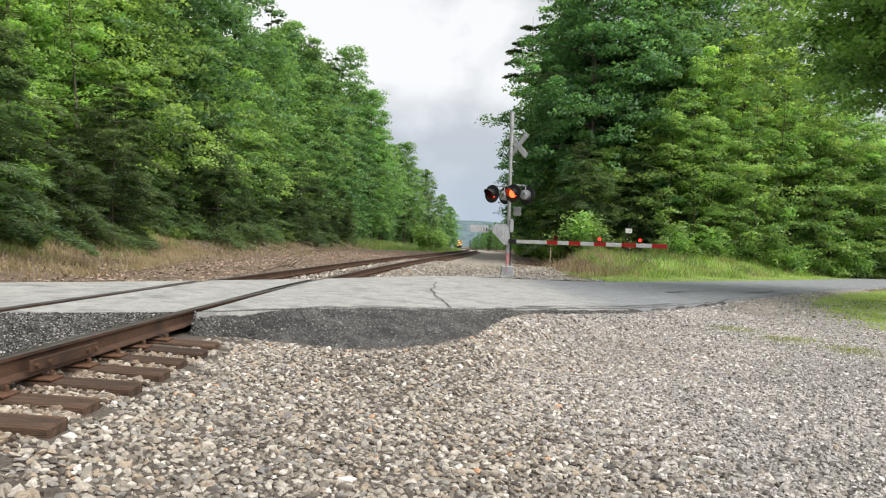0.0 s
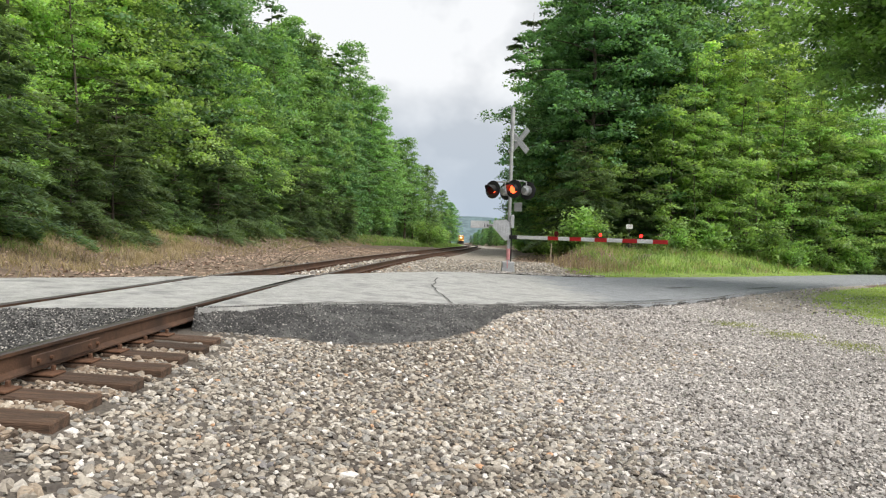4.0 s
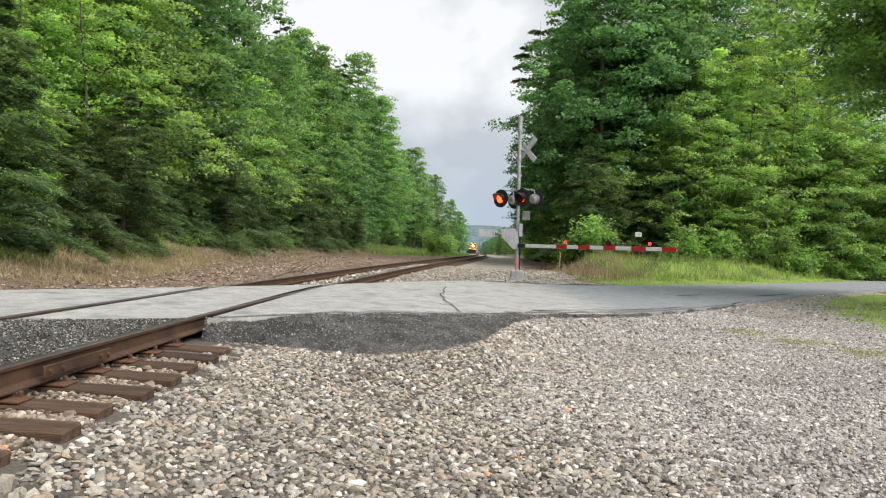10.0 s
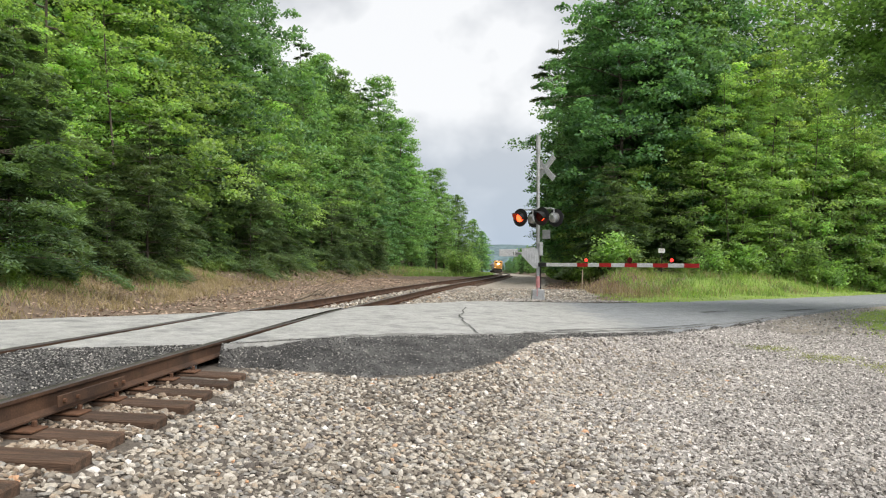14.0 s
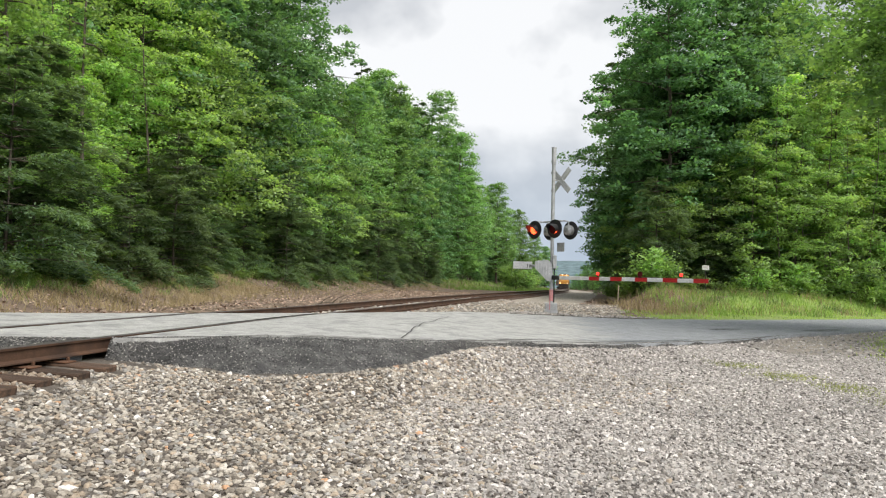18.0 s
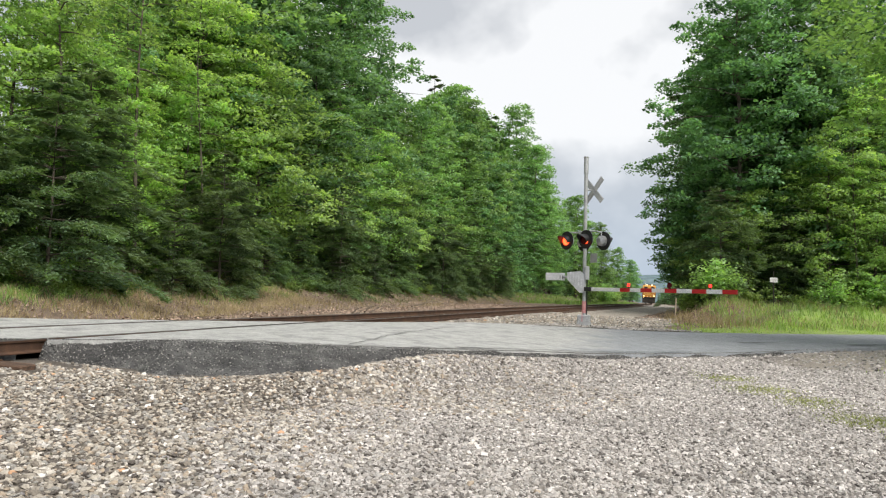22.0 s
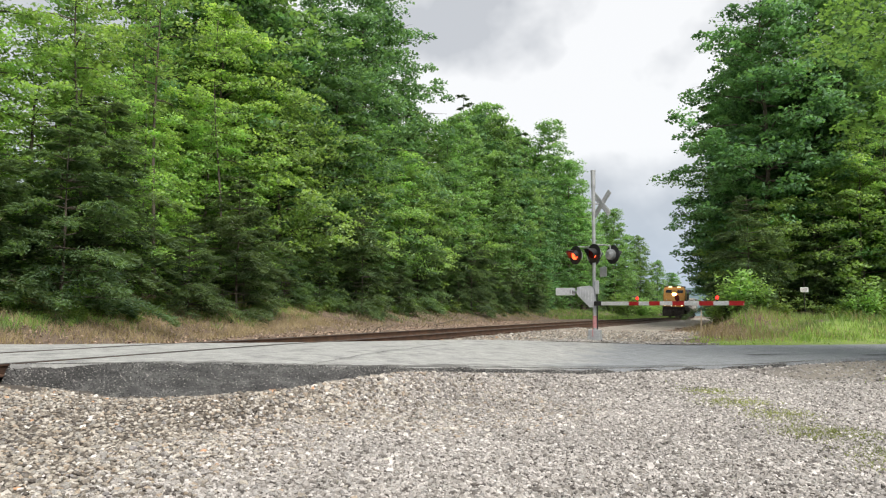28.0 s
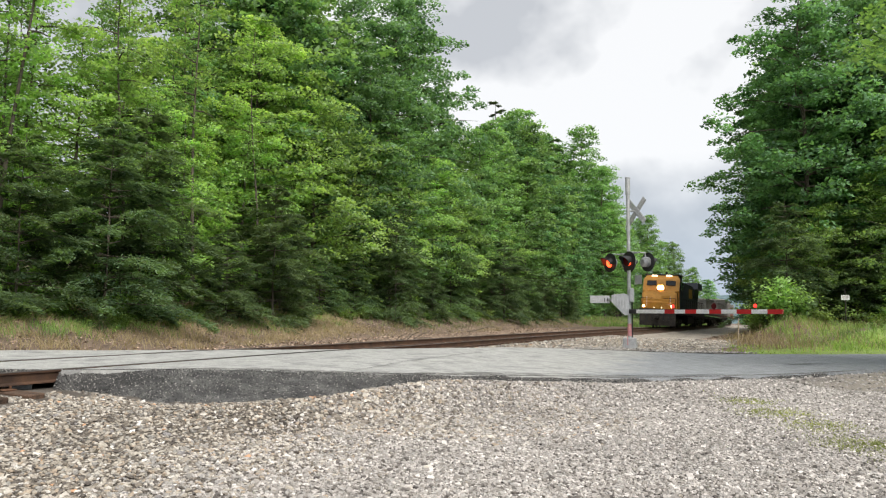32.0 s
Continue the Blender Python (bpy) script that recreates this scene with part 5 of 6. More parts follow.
# ---- weeds, grass and leaf litter ----
def blades(name, pts, hgt, wid, rs, mat, label, cat, lean=0.35):
    n = len(pts)
    a = rs.uniform(0, 2 * np.pi, n)
    h = hgt * rs.uniform(0.5, 1.3, n)
    side = np.stack([np.cos(a), np.sin(a), 0 * a], 1) * (wid * rs.uniform(0.6, 1.4, n))[:, None]
    b = rs.uniform(0, 2 * np.pi, n)
    bend = np.stack([np.cos(b), np.sin(b), 0 * b], 1) * (h * lean * rs.uniform(0.2, 1.3, n))[:, None]
    up = np.stack([0 * h, 0 * h, h], 1)
    V = np.empty((n * 5, 3))
    V[0::5], V[1::5] = pts - side, pts + side
    V[2::5], V[3::5] = pts + up * 0.6 + bend * 0.4 + side * 0.7, pts + up * 0.6 + bend * 0.4 - side * 0.7
    V[4::5] = pts + up + bend
    i = np.arange(n) * 5
    F = np.concatenate([np.stack([i, i + 1, i + 2, i + 3], 1)]).tolist() + np.stack([i + 3, i + 2, i + 4], 1).tolist()
    return tagged(new(name, mesh_of(name, V, F, mat)), label, cat, kind="stuff")


def scatter(rs, n, x0, x1, y0, y1, keep, tuft=0.25, per=6):
    cx, cy = rs.uniform(x0, x1, n // per), rs.uniform(y0, y1, n // per)
    ok = keep(cx, cy)
    cx, cy = cx[ok], cy[ok]
    x = (cx[:, None] + rs.normal(0, tuft, (len(cx), per))).ravel()
    y = (cy[:, None] + rs.normal(0, tuft, (len(cx), per))).ravel()
    return np.stack([x, y, ground_z(x, y)], 1)


rs = np.random.RandomState(5)
west_d = lambda x, y: x - track_x(y)
patch = lambda x, y, s, seed: hnoise(x, y, s, seed)
beyond = lambda x, y: y > far_edge(x) + 0.3
blades("dry_grass", scatter(rs, 40000, -11, 6, 3, 130, lambda x, y: (x < west_line(y) + 5.2 + 1.3 * patch(x, y, 1.2, 1)) & (x > west_line(y) - 1) & (west_d(x, y) < -2.8) & (patch(x, y, 0.7, 3) > -0.2) & beyond(x, y), 0.3), 0.30, 0.009, rs, F_DRY, "dry straw-coloured grass on the bank", "grass", 0.9)
blades("bank_weeds", scatter(rs, 34000, -12, 6, 3, 130, lambda x, y: (x < west_line(y) + 3.2 + 1.5 * patch(x, y, 1.5, 4)) & (x > west_line(y) - 2) & beyond(x, y), 0.2), 0.26, 0.009, rs, F_WEED, "green weeds on the bank below the pines", "weeds", 0.8)
near_bank = lambda x, y: (x < west_line(y) + 4.6 + 1.0 * patch(x, y, 0.8, 2)) & (x > west_line(y) - 2.0) & beyond(x, y)
blades("near_dry_grass", scatter(rs, 44000, -12, -2, 3, 30, lambda x, y: near_bank(x, y) & (patch(x, y, 0.5, 7) > -0.35), 0.22), 0.22, 0.006, rs, F_DRY, "fine dry tan grass on the near bank", "grass", 1.0)
blades("near_bank_weeds", scatter(rs, 36000, -12, -4, 3, 30, lambda x, y: near_bank(x, y) & (x < west_line(y) + 2.6 + 1.2 * patch(x, y, 0.6, 9)) & (patch(x, y, 0.4, 5) > 0.0), 0.16), 0.24, 0.010, rs, F_WEED, "green leafy weeds on the near bank", "weeds", 0.9)
blades("far_bank_weeds", scatter(rs, 12000, -10, 14, 85, 200, lambda x, y: (x > west_line(y) - 1) & (west_d(x, y) < -2.8), 0.4), 0.5, 0.035, rs, F_WEED, "rank green weeds beside the far track", "weeds", 0.7)
verge = lambda x, y: (y > far_edge(x) + 0.35 + 0.2 * patch(x, y, 0.6, 2)) & (x > 9.6 + 0.5 * patch(x, y, 0.8, 3))
blades("verge_grass", scatter(rs, 46000, 8, 45, 24, 58, lambda x, y: verge(x, y) & (y < far_edge(x) + 7.0) & (y < 44 + 0.3 * (x - 13)), 0.3), 0.11, 0.016, rs, F_GRASS, "short bright green grass beside the road", "grass", 0.6)
blades("tall_weeds", scatter(rs, 44000, 10, 45, 26, 60, lambda x, y: verge(x, y) & (x > 12.2 + 0.8 * patch(x, y, 0.9, 8)) & (patch(x, y, 0.55, 3) > -0.45) & (y > far_edge(x) + 2.6 + 0.8 * patch(x, y, 1.0, 5)) & (y < 47 + 0.3 * (x - 13)), 0.35), 0.42, 0.018, rs, F_SHRUB, "tall green weeds before the wood", "weeds", 0.75)
blades("dry_weeds", scatter(rs, 15000, 10, 34, 29, 52, lambda x, y: verge(x, y) & (y > far_edge(x) + 2.2) & (y < 47 + 0.3 * (x - 13)) & (patch(x, y, 0.8, 6) > 0.25 - 0.5 * (x < 13.5)), 0.45), 0.55, 0.011, rs, F_DRY, "dry tan weeds at the foot of the bank", "weeds", 0.75)
blades("lawn", scatter(rs, 90000, 12.4, 40, 8, 36, lambda x, y: (x > np.interp(y, LAWN_Y, LAWN_X) - 0.2 + 0.5 * patch(x, y, 0.9, 9)) & (y < near_edge(x) - 1.2), 0.3), 0.09, 0.012, rs, F_GRASS, "short mown lawn beyond the gravel", "grass", 0.6)
blades("lot_weeds", scatter(rs, 150000, 9.0, 12.6, 3.5, 11, lambda x, y: (np.abs(x - 9.85 - 0.27 * (9.2 - y) - 0.25 * patch(x, y, 0.5, 2)) < 0.34) & (patch(x, y, 0.3, 6) > -0.25), 0.22, 3), 0.05, 0.008, rs, F_THIN, "sparse thin grass in the gravel", "weeds", 0.9)


def litter(name, n, x0, x1, y0, y1, keep, mat, label):
    x, y = rs.uniform(x0, x1, n), rs.uniform(y0, y1, n)
    ok = keep(x, y)
    x, y = x[ok], y[ok]
    p = np.stack([x, y, ground_z(x, y) + 0.03], 1)
    return tagged(new(name, leaf_mesh(name, p, 0.08, rs, mat, droop=0.0, flat=0.35)), label, "leaf litter", kind="stuff")


M_LITTER = material("dead_leaf", [(0.20, 0.12, 0.085), (0.48, 0.36, 0.28), (0.34, 0.225, 0.165)], 3.0, 40, 0.9, bump=0, island=0.5)
litter("fallen_leaves", 26000, -12, 1, 2, 60, lambda x, y: (west_d(x, y) < -2.9) & (y > far_edge(x) + 0.2), M_LITTER, "fallen tan and brown leaves on the bank")
litter("bank_leaves", 5000, 8, 14, 30, 60, lambda x, y: (west_d(x, y) > 5.5) & (y > 32), M_LITTER, "fallen brown leaves on the earth bank")


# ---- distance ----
# the blue haze of distance is painted into the hills' base colour
M_HILL = material("wooded_hill_painted_haze", [(0.10, 0.16, 0.17), (0.13, 0.19, 0.21)], 0.01, 0.08, 1.0, bump=0)


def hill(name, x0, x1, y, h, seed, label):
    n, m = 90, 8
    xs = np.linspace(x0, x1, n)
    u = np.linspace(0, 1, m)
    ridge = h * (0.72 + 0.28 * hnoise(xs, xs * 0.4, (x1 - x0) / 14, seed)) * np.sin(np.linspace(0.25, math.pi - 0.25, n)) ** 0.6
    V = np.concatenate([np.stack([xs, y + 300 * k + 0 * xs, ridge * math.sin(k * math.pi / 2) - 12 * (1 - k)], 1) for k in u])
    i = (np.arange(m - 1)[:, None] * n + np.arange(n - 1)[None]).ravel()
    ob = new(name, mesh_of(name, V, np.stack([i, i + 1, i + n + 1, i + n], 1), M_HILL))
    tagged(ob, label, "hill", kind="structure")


hill("backdrop_ridge", -900, 1100, 1500, 78, 1.0, "wooded ridge far beyond the track, blue haze painted in")
hill("backdrop_ridge_east", 500, 2200, 1300, 90, 4.0, "wooded hills to the east, blue-green haze painted in")


# ---- stones of the ballast and the lot ----
def stones(name, pts, size, rs, label, mat, fine=False):
    """Crushed stones: uneven lumps of eight corners, or twelve where they lie near, each an island of one mesh."""
    n = len(pts)
    cube = np.array([(-1, -1, -1), (1, -1, -1), (1, 1, -1), (-1, 1, -1), (-1, -1, 1), (1, -1, 1), (1, 1, 1), (-1, 1, 1)], float) * 0.5
    k = 8
    if fine:
        g = (1 + 5 ** 0.5) / 2
        cube = np.array([(-1, g, 0), (1, g, 0), (-1, -g, 0), (1, -g, 0), (0, -1, g), (0, 1, g), (0, -1, -g), (0, 1, -g), (g, 0, -1), (g, 0, 1), (-g, 0, -1), (-g, 0, 1)]) * 0.30
        k = 12
    C = cube[None] * (1 + rs.uniform(-0.30, 0.22, (n, k, 3))) + (rs.normal(0, 0.05, (n, k, 3)) if fine else 0)
    C = C * (np.stack([rs.uniform(0.8, 1.45, n), rs.uniform(0.65, 1.05, n), rs.uniform(0.4, 0.72, n)], 1) * (size * rs.lognormal(0, 0.22, n))[:, None])[:, None]
    if not fine:
        C[:, 4:, :2] *= rs.uniform(0.45, 0.95, (n, 1, 1))
    a, b, c = rs.uniform(0, 6.28, n), rs.normal(0, 0.34, n), rs.normal(0, 0.34, n)
    ca, sa, cb, sb, cc, sc = np.cos(a), np.sin(a), np.cos(b), np.sin(b), np.cos(c), np.sin(c)
    X, Y, Z = C[..., 0], C[..., 1], C[..., 2]
    Y, Z = Y * cb[:, None] - Z * sb[:, None], Y * sb[:, None] + Z * cb[:, None]
    X, Z = X * cc[:, None] + Z * sc[:, None], -X * sc[:, None] + Z * cc[:, None]
    X, Y = X * ca[:, None] - Y * sa[:, None], X * sa[:, None] + Y * ca[:, None]
    V = (np.stack([X, Y, Z], -1) + pts[:, None]).reshape(-1, 3)
    Q = np.array([(0, 3, 2, 1), (4, 5, 6, 7), (0, 1, 5, 4), (1, 2, 6, 5), (2, 3, 7, 6), (3, 0, 4, 7)])
    if fine:
        Q = np.array([(0, 11, 5), (0, 5, 1), (0, 1, 7), (0, 7, 10), (0, 10, 11), (1, 5, 9), (5, 11, 4), (11, 10, 2), (10, 7, 6), (7, 1, 8), (3, 9, 4), (3, 4, 2), (3, 2, 6), (3, 6, 8), (3, 8, 9), (4, 9, 5), (2, 4, 11), (6, 2, 10), (8, 6, 7), (9, 8, 1)])
    F = (np.arange(n)[:, None, None] * k + Q[None]).reshape(-1, Q.shape[1])
    return tagged(new(name, mesh_of(name, V, F, mat)), label, "gravel", kind="stuff")


def spread(rs, n, x0, x1, y0, y1, keep, lift=0.012):
    x, y = rs.uniform(x0, x1, n), rs.uniform(y0, y1, n)
    ok = keep(x, y)
    x, y = x[ok], y[ok]
    return np.stack([x, y, ground_z(x, y) + lift + rs.uniform(-0.022, 0.022, len(x))], 1)


def packed(rs, gap, x0, x1, y0, y1, keep, lift=0.0, layers=1):
    """Places of stones that lie side by side, on an uneven net of that mesh; lower layers fill the holes."""
    out = []
    for k in range(layers):
        nx, ny = int((x1 - x0) / gap), int((y1 - y0) / (gap * 0.87))
        i, j = np.meshgrid(np.arange(nx), np.arange(ny))
        x = x0 + gap * (i + 0.5 * (j % 2) + 0.5 * k + rs.uniform(-0.38, 0.38, i.shape)).ravel()
        y = y0 + gap * 0.87 * (j + 0.4 * k + rs.uniform(-0.38, 0.38, i.shape)).ravel()
        ok = keep(x, y)
        x, y = x[ok], y[ok]
        out.append(np.stack([x, y, ground_z(x, y) + lift + (0.02 - 0.75 * gap * k) + rs.uniform(-0.009, 0.012, len(x))], 1))
    return np.concatenate(out)


rs = np.random.RandomState(8)
border = lambda x, y: 5.2 + 1.0 * hnoise(x, y, 0.9, 3.0) + 0.9 * rs.normal(0, 1, np.shape(x))
free = lambda x, y: (y < near_edge(x) - np.interp(x, APRON_X, np.array(APRON_R) * 0.97)) & (x > 1.0 + 0.15 * hnoise(x, y * 3, 0.5)) & ~((np.abs((y + 8.976) % 0.548 - 0.274) > 0.15) & (x < 1.46))
stones("lot_stones_near", packed(rs, 0.043, 0.9, 8.8, -0.9, 4.6, lambda x, y: free(x, y) & (x < border(x, y)), layers=2), 0.044, rs, "grey, tan and white crushed stones of the lot", M_STONE, True)
stones("lot_stones_middle", packed(rs, 0.046, 2.5, 13.5, 4.5, 12.5, lambda x, y: free(x, y) & (x < border(x, y) + 0.8)), 0.048, rs, "grey and tan crushed stones of the lot", M_STONE)
stones("lot_stones_east", packed(rs, 0.034, 4.0, 14, -0.9, 8.5, lambda x, y: free(x, y) & (x > border(x, y) - 0.6)), 0.033, rs, "fine pale pinkish-grey gravel of the lot", M_FINE)
stones("lot_stones_east_far", packed(rs, 0.042, 5.0, 14, 8.3, 14, lambda x, y: free(x, y) & (x > border(x, y) - 0.6)), 0.04, rs, "fine pale gravel near the road", M_FINE)
stones("lot_stones_back", packed(rs, 0.07, 1.4, 13, -9.0, -0.9, lambda x, y: (x > 1.5) & (x < border(x, y) + 1.0)), 0.072, rs, "grey and tan crushed stones of the lot", M_STONE)
stones("lot_gravel_back", packed(rs, 0.06, 4.5, 14, -9.0, -0.9, lambda x, y: x > border(x, y) - 0.6), 0.06, rs, "fine pale gravel of the lot", M_FINE)
between = lambda x, y: (np.abs(x) < 1.36) & (np.abs((y + 8.976) % 0.548 - 0.274) < 0.152) & (y < 2.6) & (np.abs(np.abs(x) - 0.755) > 0.05)
stones("track_ballast", packed(rs, 0.044, -1.4, 1.5, -6, 3.6, between, 0.008, 2), 0.043, rs, "brown-stained stones between the ties", M_STAINED, True)
stones("lot_stones_far", spread(rs, 24000, 6.0, 20, 9.0, 26, lambda x, y: (y < near_edge(x) - 0.05) & (y > 12 + 0.0 * x) | ((x > 13.3) & (y < near_edge(x) - 0.05))), 0.05, rs, "fine pale gravel at the far side of the lot", M_FINE)
past = lambda x, y: (y > far_edge(x) + 0.9) & (x - track_x(y) > 0.95) & (x - track_x(y) < 7.9)
stones("ballast_stones", spread(rs, 34000, 1.5, 11.0, 15, 40, past, 0.03), 0.075, rs, "tan and grey stones beside the track", M_STONE)
westside = lambda x, y: (y > far_edge(x) + 0.1) & (x - track_x(y) < -0.95) & (x - track_x(y) > -3.0)
stones("west_ballast_stones", spread(rs, 5000, -4.5, 1.0, 4, 36, westside, 0.03), 0.07, rs, "grey stones west of the track", M_STONE)
inner = lambda x, y: (np.abs(x - track_x(y)) < 0.66) & (y > far_edge(x - track_x(y)) + 0.2)
stones("inner_ballast", spread(rs, 6000, -0.7, 3.5, 11, 40, inner, 0.05), 0.075, rs, "grey stones between the rails", M_STONE)
tar_pts = np.concatenate(TAR_POINTS)
M_AGG = material("tarred_aggregate", [(0.05, 0.05, 0.05), (0.12, 0.118, 0.115)], 3, 60, 0.7, bump=0.2, depth=0.003, island=0.6)
by_island(M_AGG, [(0.0, (0.018, 0.018, 0.018)), (0.35, (0.05, 0.049, 0.047)), (0.62, (0.11, 0.107, 0.10)), (0.80, (0.22, 0.21, 0.20)), (0.92, (0.33, 0.315, 0.29))])
shoulder_at = lambda x, y: (y > far_edge(x) + 0.1) & (y < far_edge(x) + np.interp(x, [1.9, 3, 6, 9, 10.6], [0.4, 1.3, 1.8, 1.4, 0.4]))
stones("shoulder_gravel", spread(rs, 22000, 1.9, 10.6, 15, 29, shoulder_at, 0.055), 0.05, rs, "fine pale gravel before the signal mast", M_FINE)
stones("tar_aggregate", tar_pts + np.array([0, 0, 0.001]), 0.012, rs, "dark tarred stones of the crossing slope", M_AGG)


# ---- train ----
def along(s):
    """Place, height and heading of the track at y = s."""
    return float(track_x(s)), float(track_z(s)), math.atan2(float(track_x(s + 1.0) - track_x(s - 1.0)), 2.0)


def prism(bm, outline, x0, x1):
    """An outline in y and z pushed from x0 to x1."""
    a = [bm.verts.new((x0, y, z)) for y, z in outline]
    b = [bm.verts.new((x1, y, z)) for y, z in outline]
    n = len(outline)
    bm.faces.new(a)
    bm.faces.new(b[::-1])
    for k in range(n):
        bm.faces.new((a[k], b[k], b[(k + 1) % n], a[(k + 1) % n]))
    bmesh.ops.recalc_face_normals(bm, faces=bm.faces)
    return bm


def truck(parent, y, axles, gap):
    bm = BM()
    for s in (-1, 1):
        box(bm, s * 1.02, y, 0.62, 0.16, gap * (axles - 1) + 1.2, 0.34, 0.05)
        for k in range(axles):
            box(bm, s * 1.06, y + (k - (axles - 1) / 2) * gap, 0.5, 0.2, 0.36, 0.36, 0.04)
    box(bm, 0, y, 0.72, 2.0, 0.6, 0.3, 0.05)
    t = part("truck", bm, M_UNDER, parent, "dirty dark wheel truck")
    for k in range(axles):
        yy = y + (k - (axles - 1) / 2) * gap
        bm = tube(BM(), (-0.75, yy, 0.5), (0.75, yy, 0.5), 0.09, seg=10)
        for s in (-1, 1):
            tube(bm, (s * 0.69, yy, 0.5), (s * 0.82, yy, 0.5), 0.49, seg=24)
        part("wheelset", bm, M_UNDER, t)


def loco(label, lit):
    """Six-axle diesel; its front faces -y, its origin lies on the track under the nose."""
    t = thing("locomotive", label, "locomotive")
    part("underframe", box(BM(), 0, 11.2, 1.32, 3.0, 21.6, 0.32, 0.05), M_UNDER, t)
    part("fuel_tank", box(BM(), 0, 11.2, 0.78, 2.7, 5.2, 0.85, 0.2), M_UNDER, t, "black fuel tank")
    bm = prism(BM(), [(0.55, 1.48), (0.42, 2.25), (0.75, 3.05), (1.9, 3.12), (1.9, 1.48)], -1.42, 1.42)
    bmesh.ops.bevel(bm, geom=bm.edges[:], offset=0.14, segments=2, affect="EDGES")
    nose = part("nose", bm, M_YELLOW, t, "yellow nose")
    part("nose_door", box(BM(), 0.55, 0.475, 2.1, 0.7, 0.03, 1.2, 0.02), M_YELLOW, nose)
    bm = prism(BM(), [(1.9, 1.48), (1.55, 3.12), (1.95, 4.1), (2.25, 4.5), (4.7, 4.5), (4.7, 1.48)], -1.53, 1.53)
    for v in bm.verts:
        v.co.x *= 0.86 if v.co.z > 4.2 else 1.0
    bmesh.ops.bevel(bm, geom=bm.edges[:], offset=0.07, segments=1, affect="EDGES")
    cab = part("cab", bm, M_NAVY, t, "dark blue cab")
    bm = prism(BM(), [(1.86, 1.6), (1.5, 3.12), (1.9, 4.1), (2.2, 4.46), (2.26, 4.46), (1.96, 4.1), (1.56, 3.12), (1.92, 1.6)], -1.5, 1.5)
    for v in bm.verts:
        v.co.x *= 0.85 if v.co.z > 4.2 else 1.0
    part("cab_front", bm, M_YELLOW, cab, "yellow cab front")
    tilt = Matrix.Rotation(math.atan2(0.4, 0.98) * -1, 4, "X")
    for sx in (-0.78, 0.78):
        w = part("windshield", box(BM(), 0, 0, 0, 0.8, 0.03, 0.46, 0.02), M_GLASS, cab, "dark windshield")
        w.matrix_basis = Matrix.Translation((sx, 1.72, 3.78)) @ tilt
    for sx in (-1, 1):
        for yy in (2.7, 3.7):
            part("side_window", box(BM(), sx * 1.53, yy, 3.6, 0.03, 0.75, 0.66, 0.02), M_GLASS, cab)
        part("door_panel", box(BM(), sx * 1.535, 4.2, 2.6, 0.02, 0.7, 1.9, 0.005), M_NAVY, cab)
    part("cab_roof", box(BM(), 0, 3.4, 4.52, 2.9, 2.5, 0.10, 0.04), M_NAVY, t)
    for sx in (-0.6, 0.6):
        part("number_board", box(BM(), sx, 2.0, 4.42, 0.48, 0.16, 0.14, 0.02), G_NUM if lit else M_BLACK, t, "lit number board" if lit else "")
    part("horn", tube(BM(), (0.3, 3.0, 4.6), (0.3, 2.5, 4.68), 0.05, 0.1), M_UNDER, t)
    bm = prism(BM(), [(4.7, 1.48), (4.7, 4.2), (20.4, 4.2), (20.4, 1.48)], -0.95, 0.95)
    bmesh.ops.bevel(bm, geom=bm.edges[:], offset=0.12, segments=2, affect="EDGES")
    hood = part("hood", bm, M_NAVY, t, "dark blue engine hood")
    for sx in (-1, 1):
        for k in range(11):
            part("hood_door", box(BM(), sx * 0.96, 5.6 + 0.82 * k, 2.5, 0.03, 0.74, 1.7, 0.012), M_NAVY, hood)
        part("radiator_grille", box(BM(), sx * 1.02, 17.9, 3.45, 0.14, 3.6, 1.0, 0.03), M_BLACK, hood)
        part("logo_panel", box(BM(), sx * 0.985, 13.6, 3.3, 0.02, 2.4, 0.9, 0.006), M_YELLOW, hood, "yellow lettering panel")
    part("radiator_wing", prism(BM(), [(16.0, 3.9), (16.4, 4.55), (20.0, 4.55), (20.4, 3.9)], -1.4, 1.4), M_NAVY, t)
    part("exhaust_stack", box(BM(), 0, 11.0, 4.32, 0.5, 1.0, 0.3, 0.04), M_UNDER, t)
    part("dynamic_brake", box(BM(), 0, 7.2, 4.3, 1.7, 2.6, 0.35, 0.08), M_NAVY, t)
    # walkway, rails and pilot
    for sx in (-1, 1):
        part("walkway", box(BM(), sx * 1.22, 12.0, 1.5, 0.55, 17.4, 0.05, 0.01), M_UNDER, t)
        bm = tube(BM(), (sx * 1.46, 5.0, 2.55), (sx * 1.46, 20.8, 2.55), 0.02, seg=6)
        for k in range(11):
            tube(bm, (sx * 1.46, 5.0 + 1.58 * k, 1.5), (sx * 1.46, 5.0 + 1.58 * k, 2.55), 0.018, seg=6)
        part("handrail", bm, M_UNDER, t)
        bm = BM()
        for k in range(4):
            box(bm, sx * 1.2, 0.3, 0.35 + 0.3 * k, 0.5, 0.3, 0.04, 0.005)
        part("step_ladder", bm, M_UNDER, t)
        bm = tube(BM(), (sx * 1.4, 0.2, 1.5), (sx * 1.4, 0.2, 2.45), 0.02, seg=6)
        tube(bm, (sx * 1.4, 0.2, 2.45), (sx * 0.4, 0.2, 2.45), 0.02, seg=6)
        part("front_handrail", bm, M_UNDER, t)
        for k in range(4):
            part("step_edge", box(BM(), sx * 1.2, 0.14, 0.37 + 0.3 * k, 0.5, 0.02, 0.05, 0.004), M_YELLOW, t)
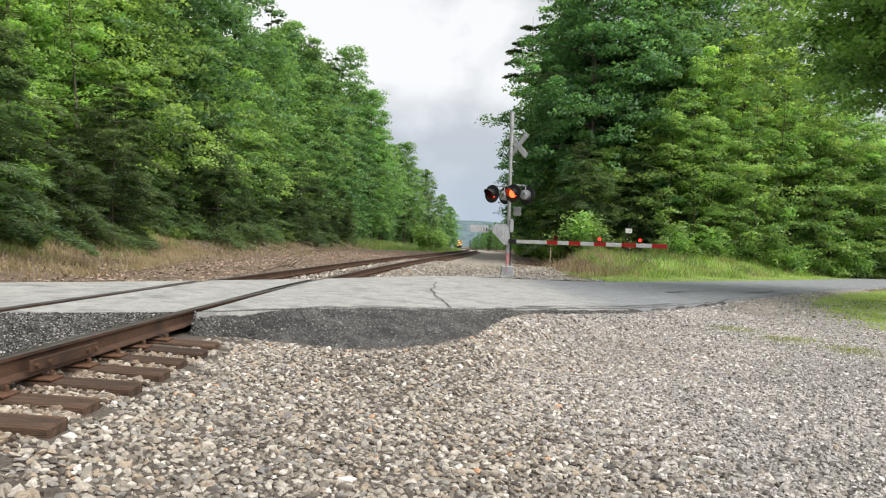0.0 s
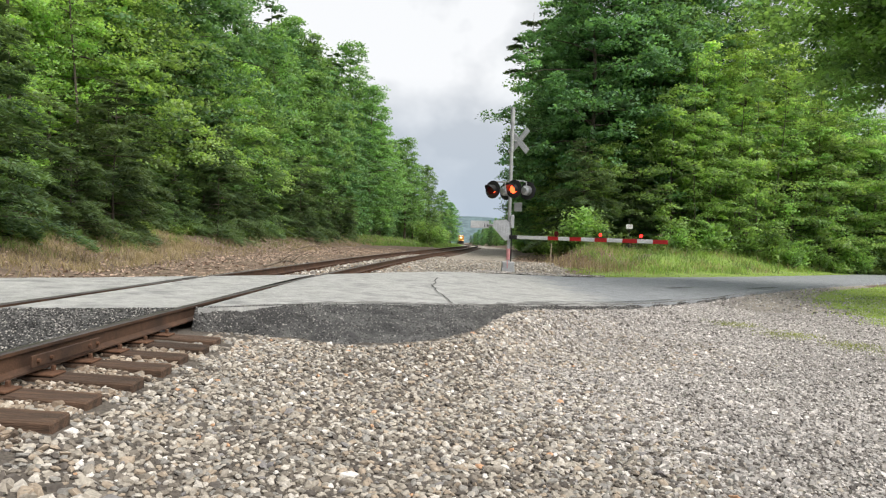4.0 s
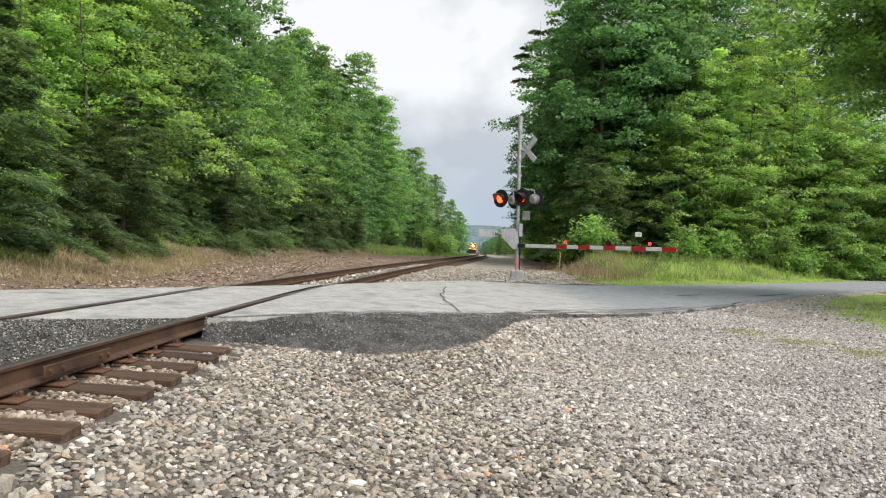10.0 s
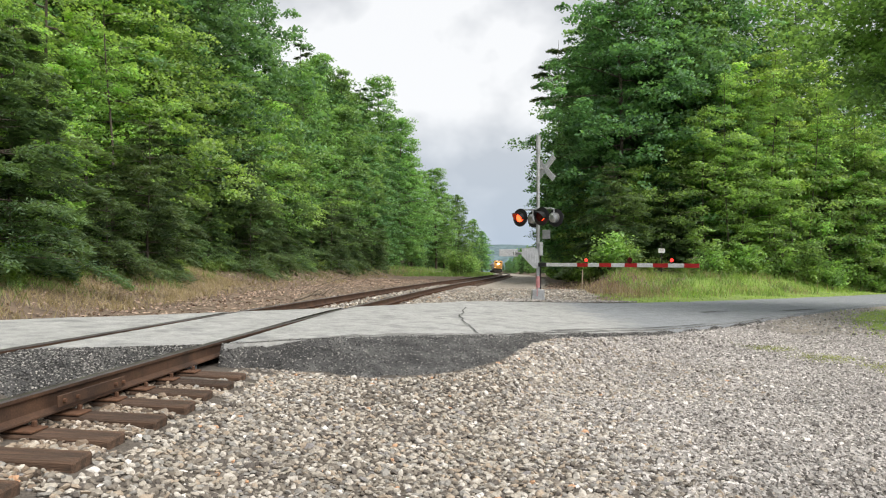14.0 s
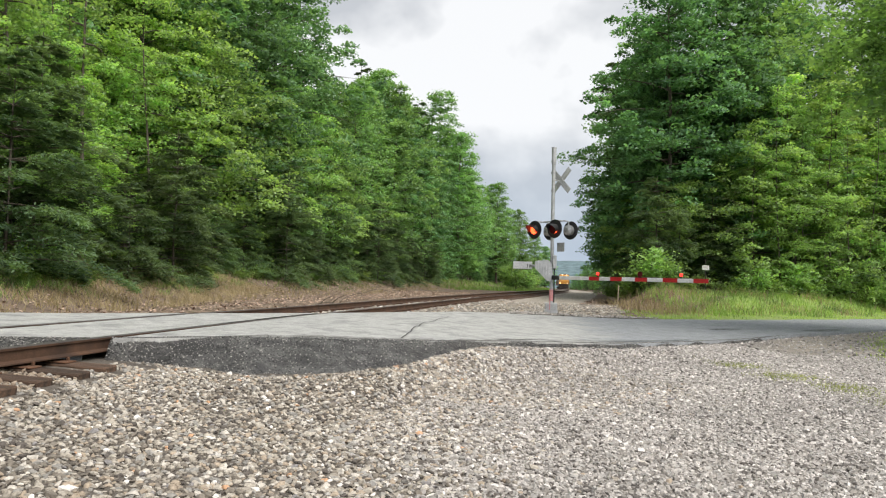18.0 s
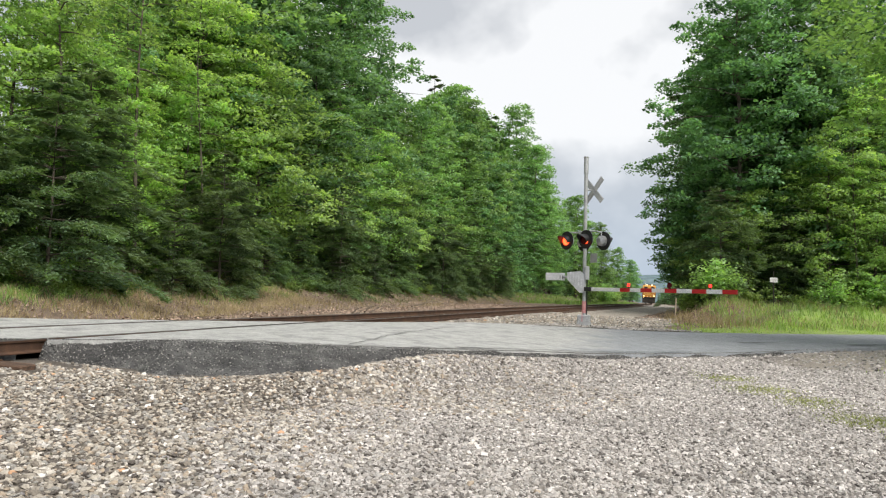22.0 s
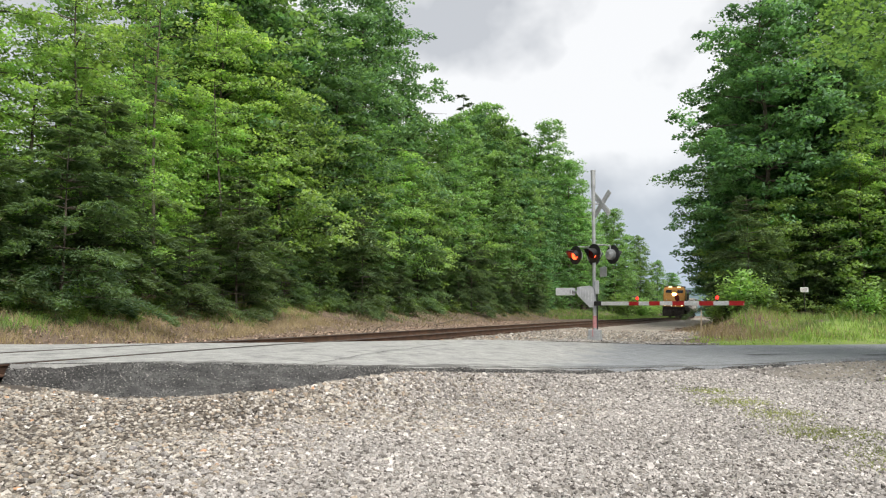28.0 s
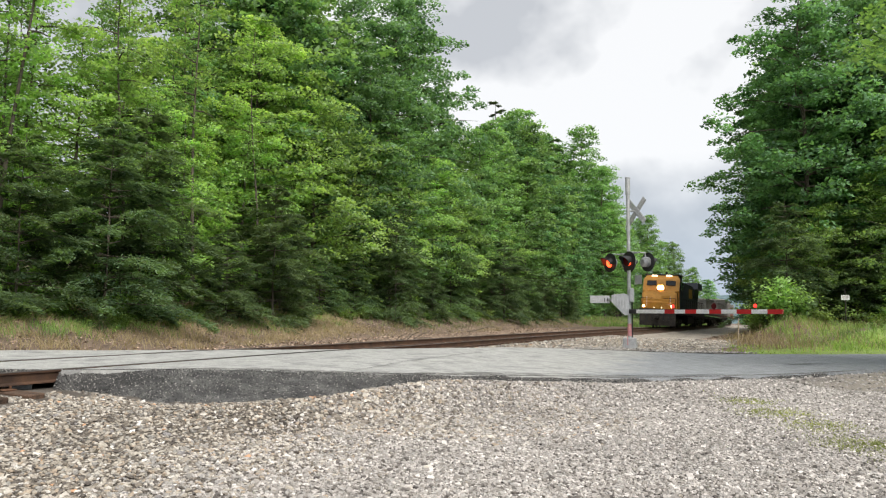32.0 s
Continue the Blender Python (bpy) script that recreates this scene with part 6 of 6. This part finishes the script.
        part("wiper", box(BM(), sx * 0.62, 1.68, 3.74, 0.03, 0.03, 0.36, 0.006), M_BLACK, t)
        part("nose_grab_iron", tube(BM(), (sx * 0.95, 0.36, 1.75), (sx * 0.95, 0.36, 2.6), 0.018, seg=6), M_WHITE, nose)
    for k in range(5):
        part("brake_hose", tube(BM(), (-0.9 + 0.45 * k, -0.02, 1.2), (-0.86 + 0.45 * k, -0.14, 0.62), 0.03, seg=8), M_BLACK, t)
    part("anticlimber", box(BM(), 0, -0.02, 1.42, 2.6, 0.16, 0.1, 0.02), M_UNDER, t)
    part("front_platform", box(BM(), 0, 0.35, 1.5, 3.0, 0.7, 0.12, 0.02), M_UNDER, t)
    bm = prism(BM(), [(0.05, 1.45), (0.25, 1.45), (0.25, 0.3), (-0.12, 0.18), (-0.12, 0.35)], -1.45, 1.45)
    part("snow_plow", bm, M_UNDER, t, "dark pilot plow")
    part("coupler", box(BM(), 0, -0.25, 0.88, 0.3, 0.7, 0.28, 0.05), M_UNDER, t)
    truck(t, 4.3, 3, 1.75)
    truck(t, 17.9, 3, 1.75)
    # lamps
    bm = tube(BM(), (0, 1.7, 3.38), (0, 1.36, 3.38), 0.32, seg=24)
    hl = part("headlight_housing", bm, M_YELLOW, nose)
    for sx in (-0.11, 0.11):
        part("headlight", tube(BM(), (sx, 1.37, 3.38), (sx, 1.33, 3.38), 0.145, seg=16), G_HEAD if lit else M_GLASS, nose, "bright headlight" if lit else "")
    for sx in (-0.3, 0.3):
        part("step_light", tube(BM(), (sx, 0.12, 1.66), (sx, 0.07, 1.66), 0.05, seg=12), G_NUM if lit else M_GLASS, t, "small white step light" if lit else "")
    for sx in (-1.15, 1.15):
        part("ditch_light", tube(BM(), (sx, 0.06, 1.78), (sx, 0.0, 1.78), 0.11, seg=16), G_DITCH if lit else M_GLASS, t, "glowing ditch light" if lit else "")
    return t


def freight(kind, label, mat, length=16.0):
    """A freight car; origin on the track under its front end."""
    t = thing(kind, label, "freight car")
    part("centre_sill", box(BM(), 0, length / 2, 1.05, 0.9, length - 0.6, 0.3, 0.03), M_UNDER, t)
    if kind == "tank_car":
        bm = tube(BM(), (0, 0.8, 2.65), (0, length - 0.8, 2.65), 1.45, seg=28)
        part("tank", bm, mat, t, smooth=False)
        part("dome", tube(BM(), (0, length / 2, 4.0), (0, length / 2, 4.5), 0.5, seg=18), mat, t)
        part("platform", box(BM(), 0, length / 2, 4.18, 1.9, 2.2, 0.05, 0.01), M_UNDER, t)
    else:
        top = 3.9 if kind == "hopper_car" else 3.0
        bm = prism(BM(), [(0.9, 1.5), (0.5, top), (length - 0.5, top), (length - 0.9, 1.5)], -1.5, 1.5)
        part("body", bm, mat, t)
        for s in (-1, 1):
            for k in range(12):
                part("rib", box(BM(), s * 1.54, 1.2 + k * (length - 2.4) / 11, (1.5 + top) / 2, 0.1, 0.14, top - 1.5, 0.01), mat, t)
            part("top_chord", box(BM(), s * 1.5, length / 2, top + 0.06, 0.16, length - 1.0, 0.14, 0.02), mat, t)
        bm = BM()
        for k in range(9):
            r = Matrix.Rotation(0.3 * k, 4, "Z")
            box(bm, 0, 1.4 + k * (length - 2.8) / 8, top - 0.05, 2.4, 1.6, 0.35 + 0.1 * (k % 3), 0.12)
        part("load", bm, M_GRAVEL, t, "heaped load")
    truck(t, 2.2, 2, 1.75)
    truck(t, length - 2.2, 2, 1.75)
    return t


M_CARPALE = material("pale_freight_car_paint", [(0.45, 0.43, 0.41), (0.60, 0.57, 0.54)], 1.5, 30, 0.75, bump=0.1, depth=0.004)
G_DITCH = glow("ditch_light_glow", (1.0, 0.58, 0.24), 9.0)
LOCO_A = loco("yellow-nosed dark blue diesel locomotive with its headlights on", True)
CARS = [(LOCO_A, 0.0)]
gap = 23.2
for k, (kind, label, mat) in enumerate((("gondola_car", "pale grey gondola car with a heaped load", M_CARPALE), ("gondola_car", "grey gondola car with a heaped load", M_CARGREY), ("hopper_car", "pale grey hopper car", M_CARGREY), ("gondola_car", "oxide red gondola car with a heaped load", M_CARRED), ("hopper_car", "pale grey hopper car", M_CARGREY), ("tank_car", "dark tank car with a low dome", M_BLACK), ("hopper_car", "oxide red hopper car", M_CARRED), ("hopper_car", "pale grey hopper car", M_CARGREY))):
    CARS.append((freight(kind, label, mat), gap))
    gap += 17.0


# ---- what moves ----
def train_rows(back, length):
    rows = []
    for k in range(33):
        s = 59.4 + (32.0 - k) * 11.5 + back
        x, z, _ = along(s)
        x2, z2, _ = along(s + length)
        rows.append((k, pose(x, s, z + 0.02, 0, math.degrees(CANT), -math.degrees(math.atan2(x2 - x, length)))))
    return rows


def flash_rows(first, hold, x=0.0, y=-0.09, z=0.165):
    """The flap, added to blink the lamp, lies over the lens, or up under the hood, by turns of 0.65 s."""
    rows, t = [], first
    down, up = pose(x, y, z), pose(x, y, z, -84)
    state = hold
    rows.append((0.0, down if state else up))
    while t < 31.9:
        rows.append((t, down if state else up))
        state = not state
        rows.append((t + 0.067, down if state else up))
        t += 0.6525
    rows.append((32.0, down if state else up))
    return rows


def motions():
    for thing_, back in CARS:
        walk(thing_, train_rows(back, 20.0 if back < 20 else 15.0))
    walk(BLINK_FLAP_A, flash_rows(0.5425, True))
    walk(BLINK_FLAP_B, flash_rows(0.5425, False))
    for k, (flap, x0) in enumerate(FLAPS):
        walk(flap, flash_rows(0.5425, k == 0, x0, -0.034, 0.248))


motions()
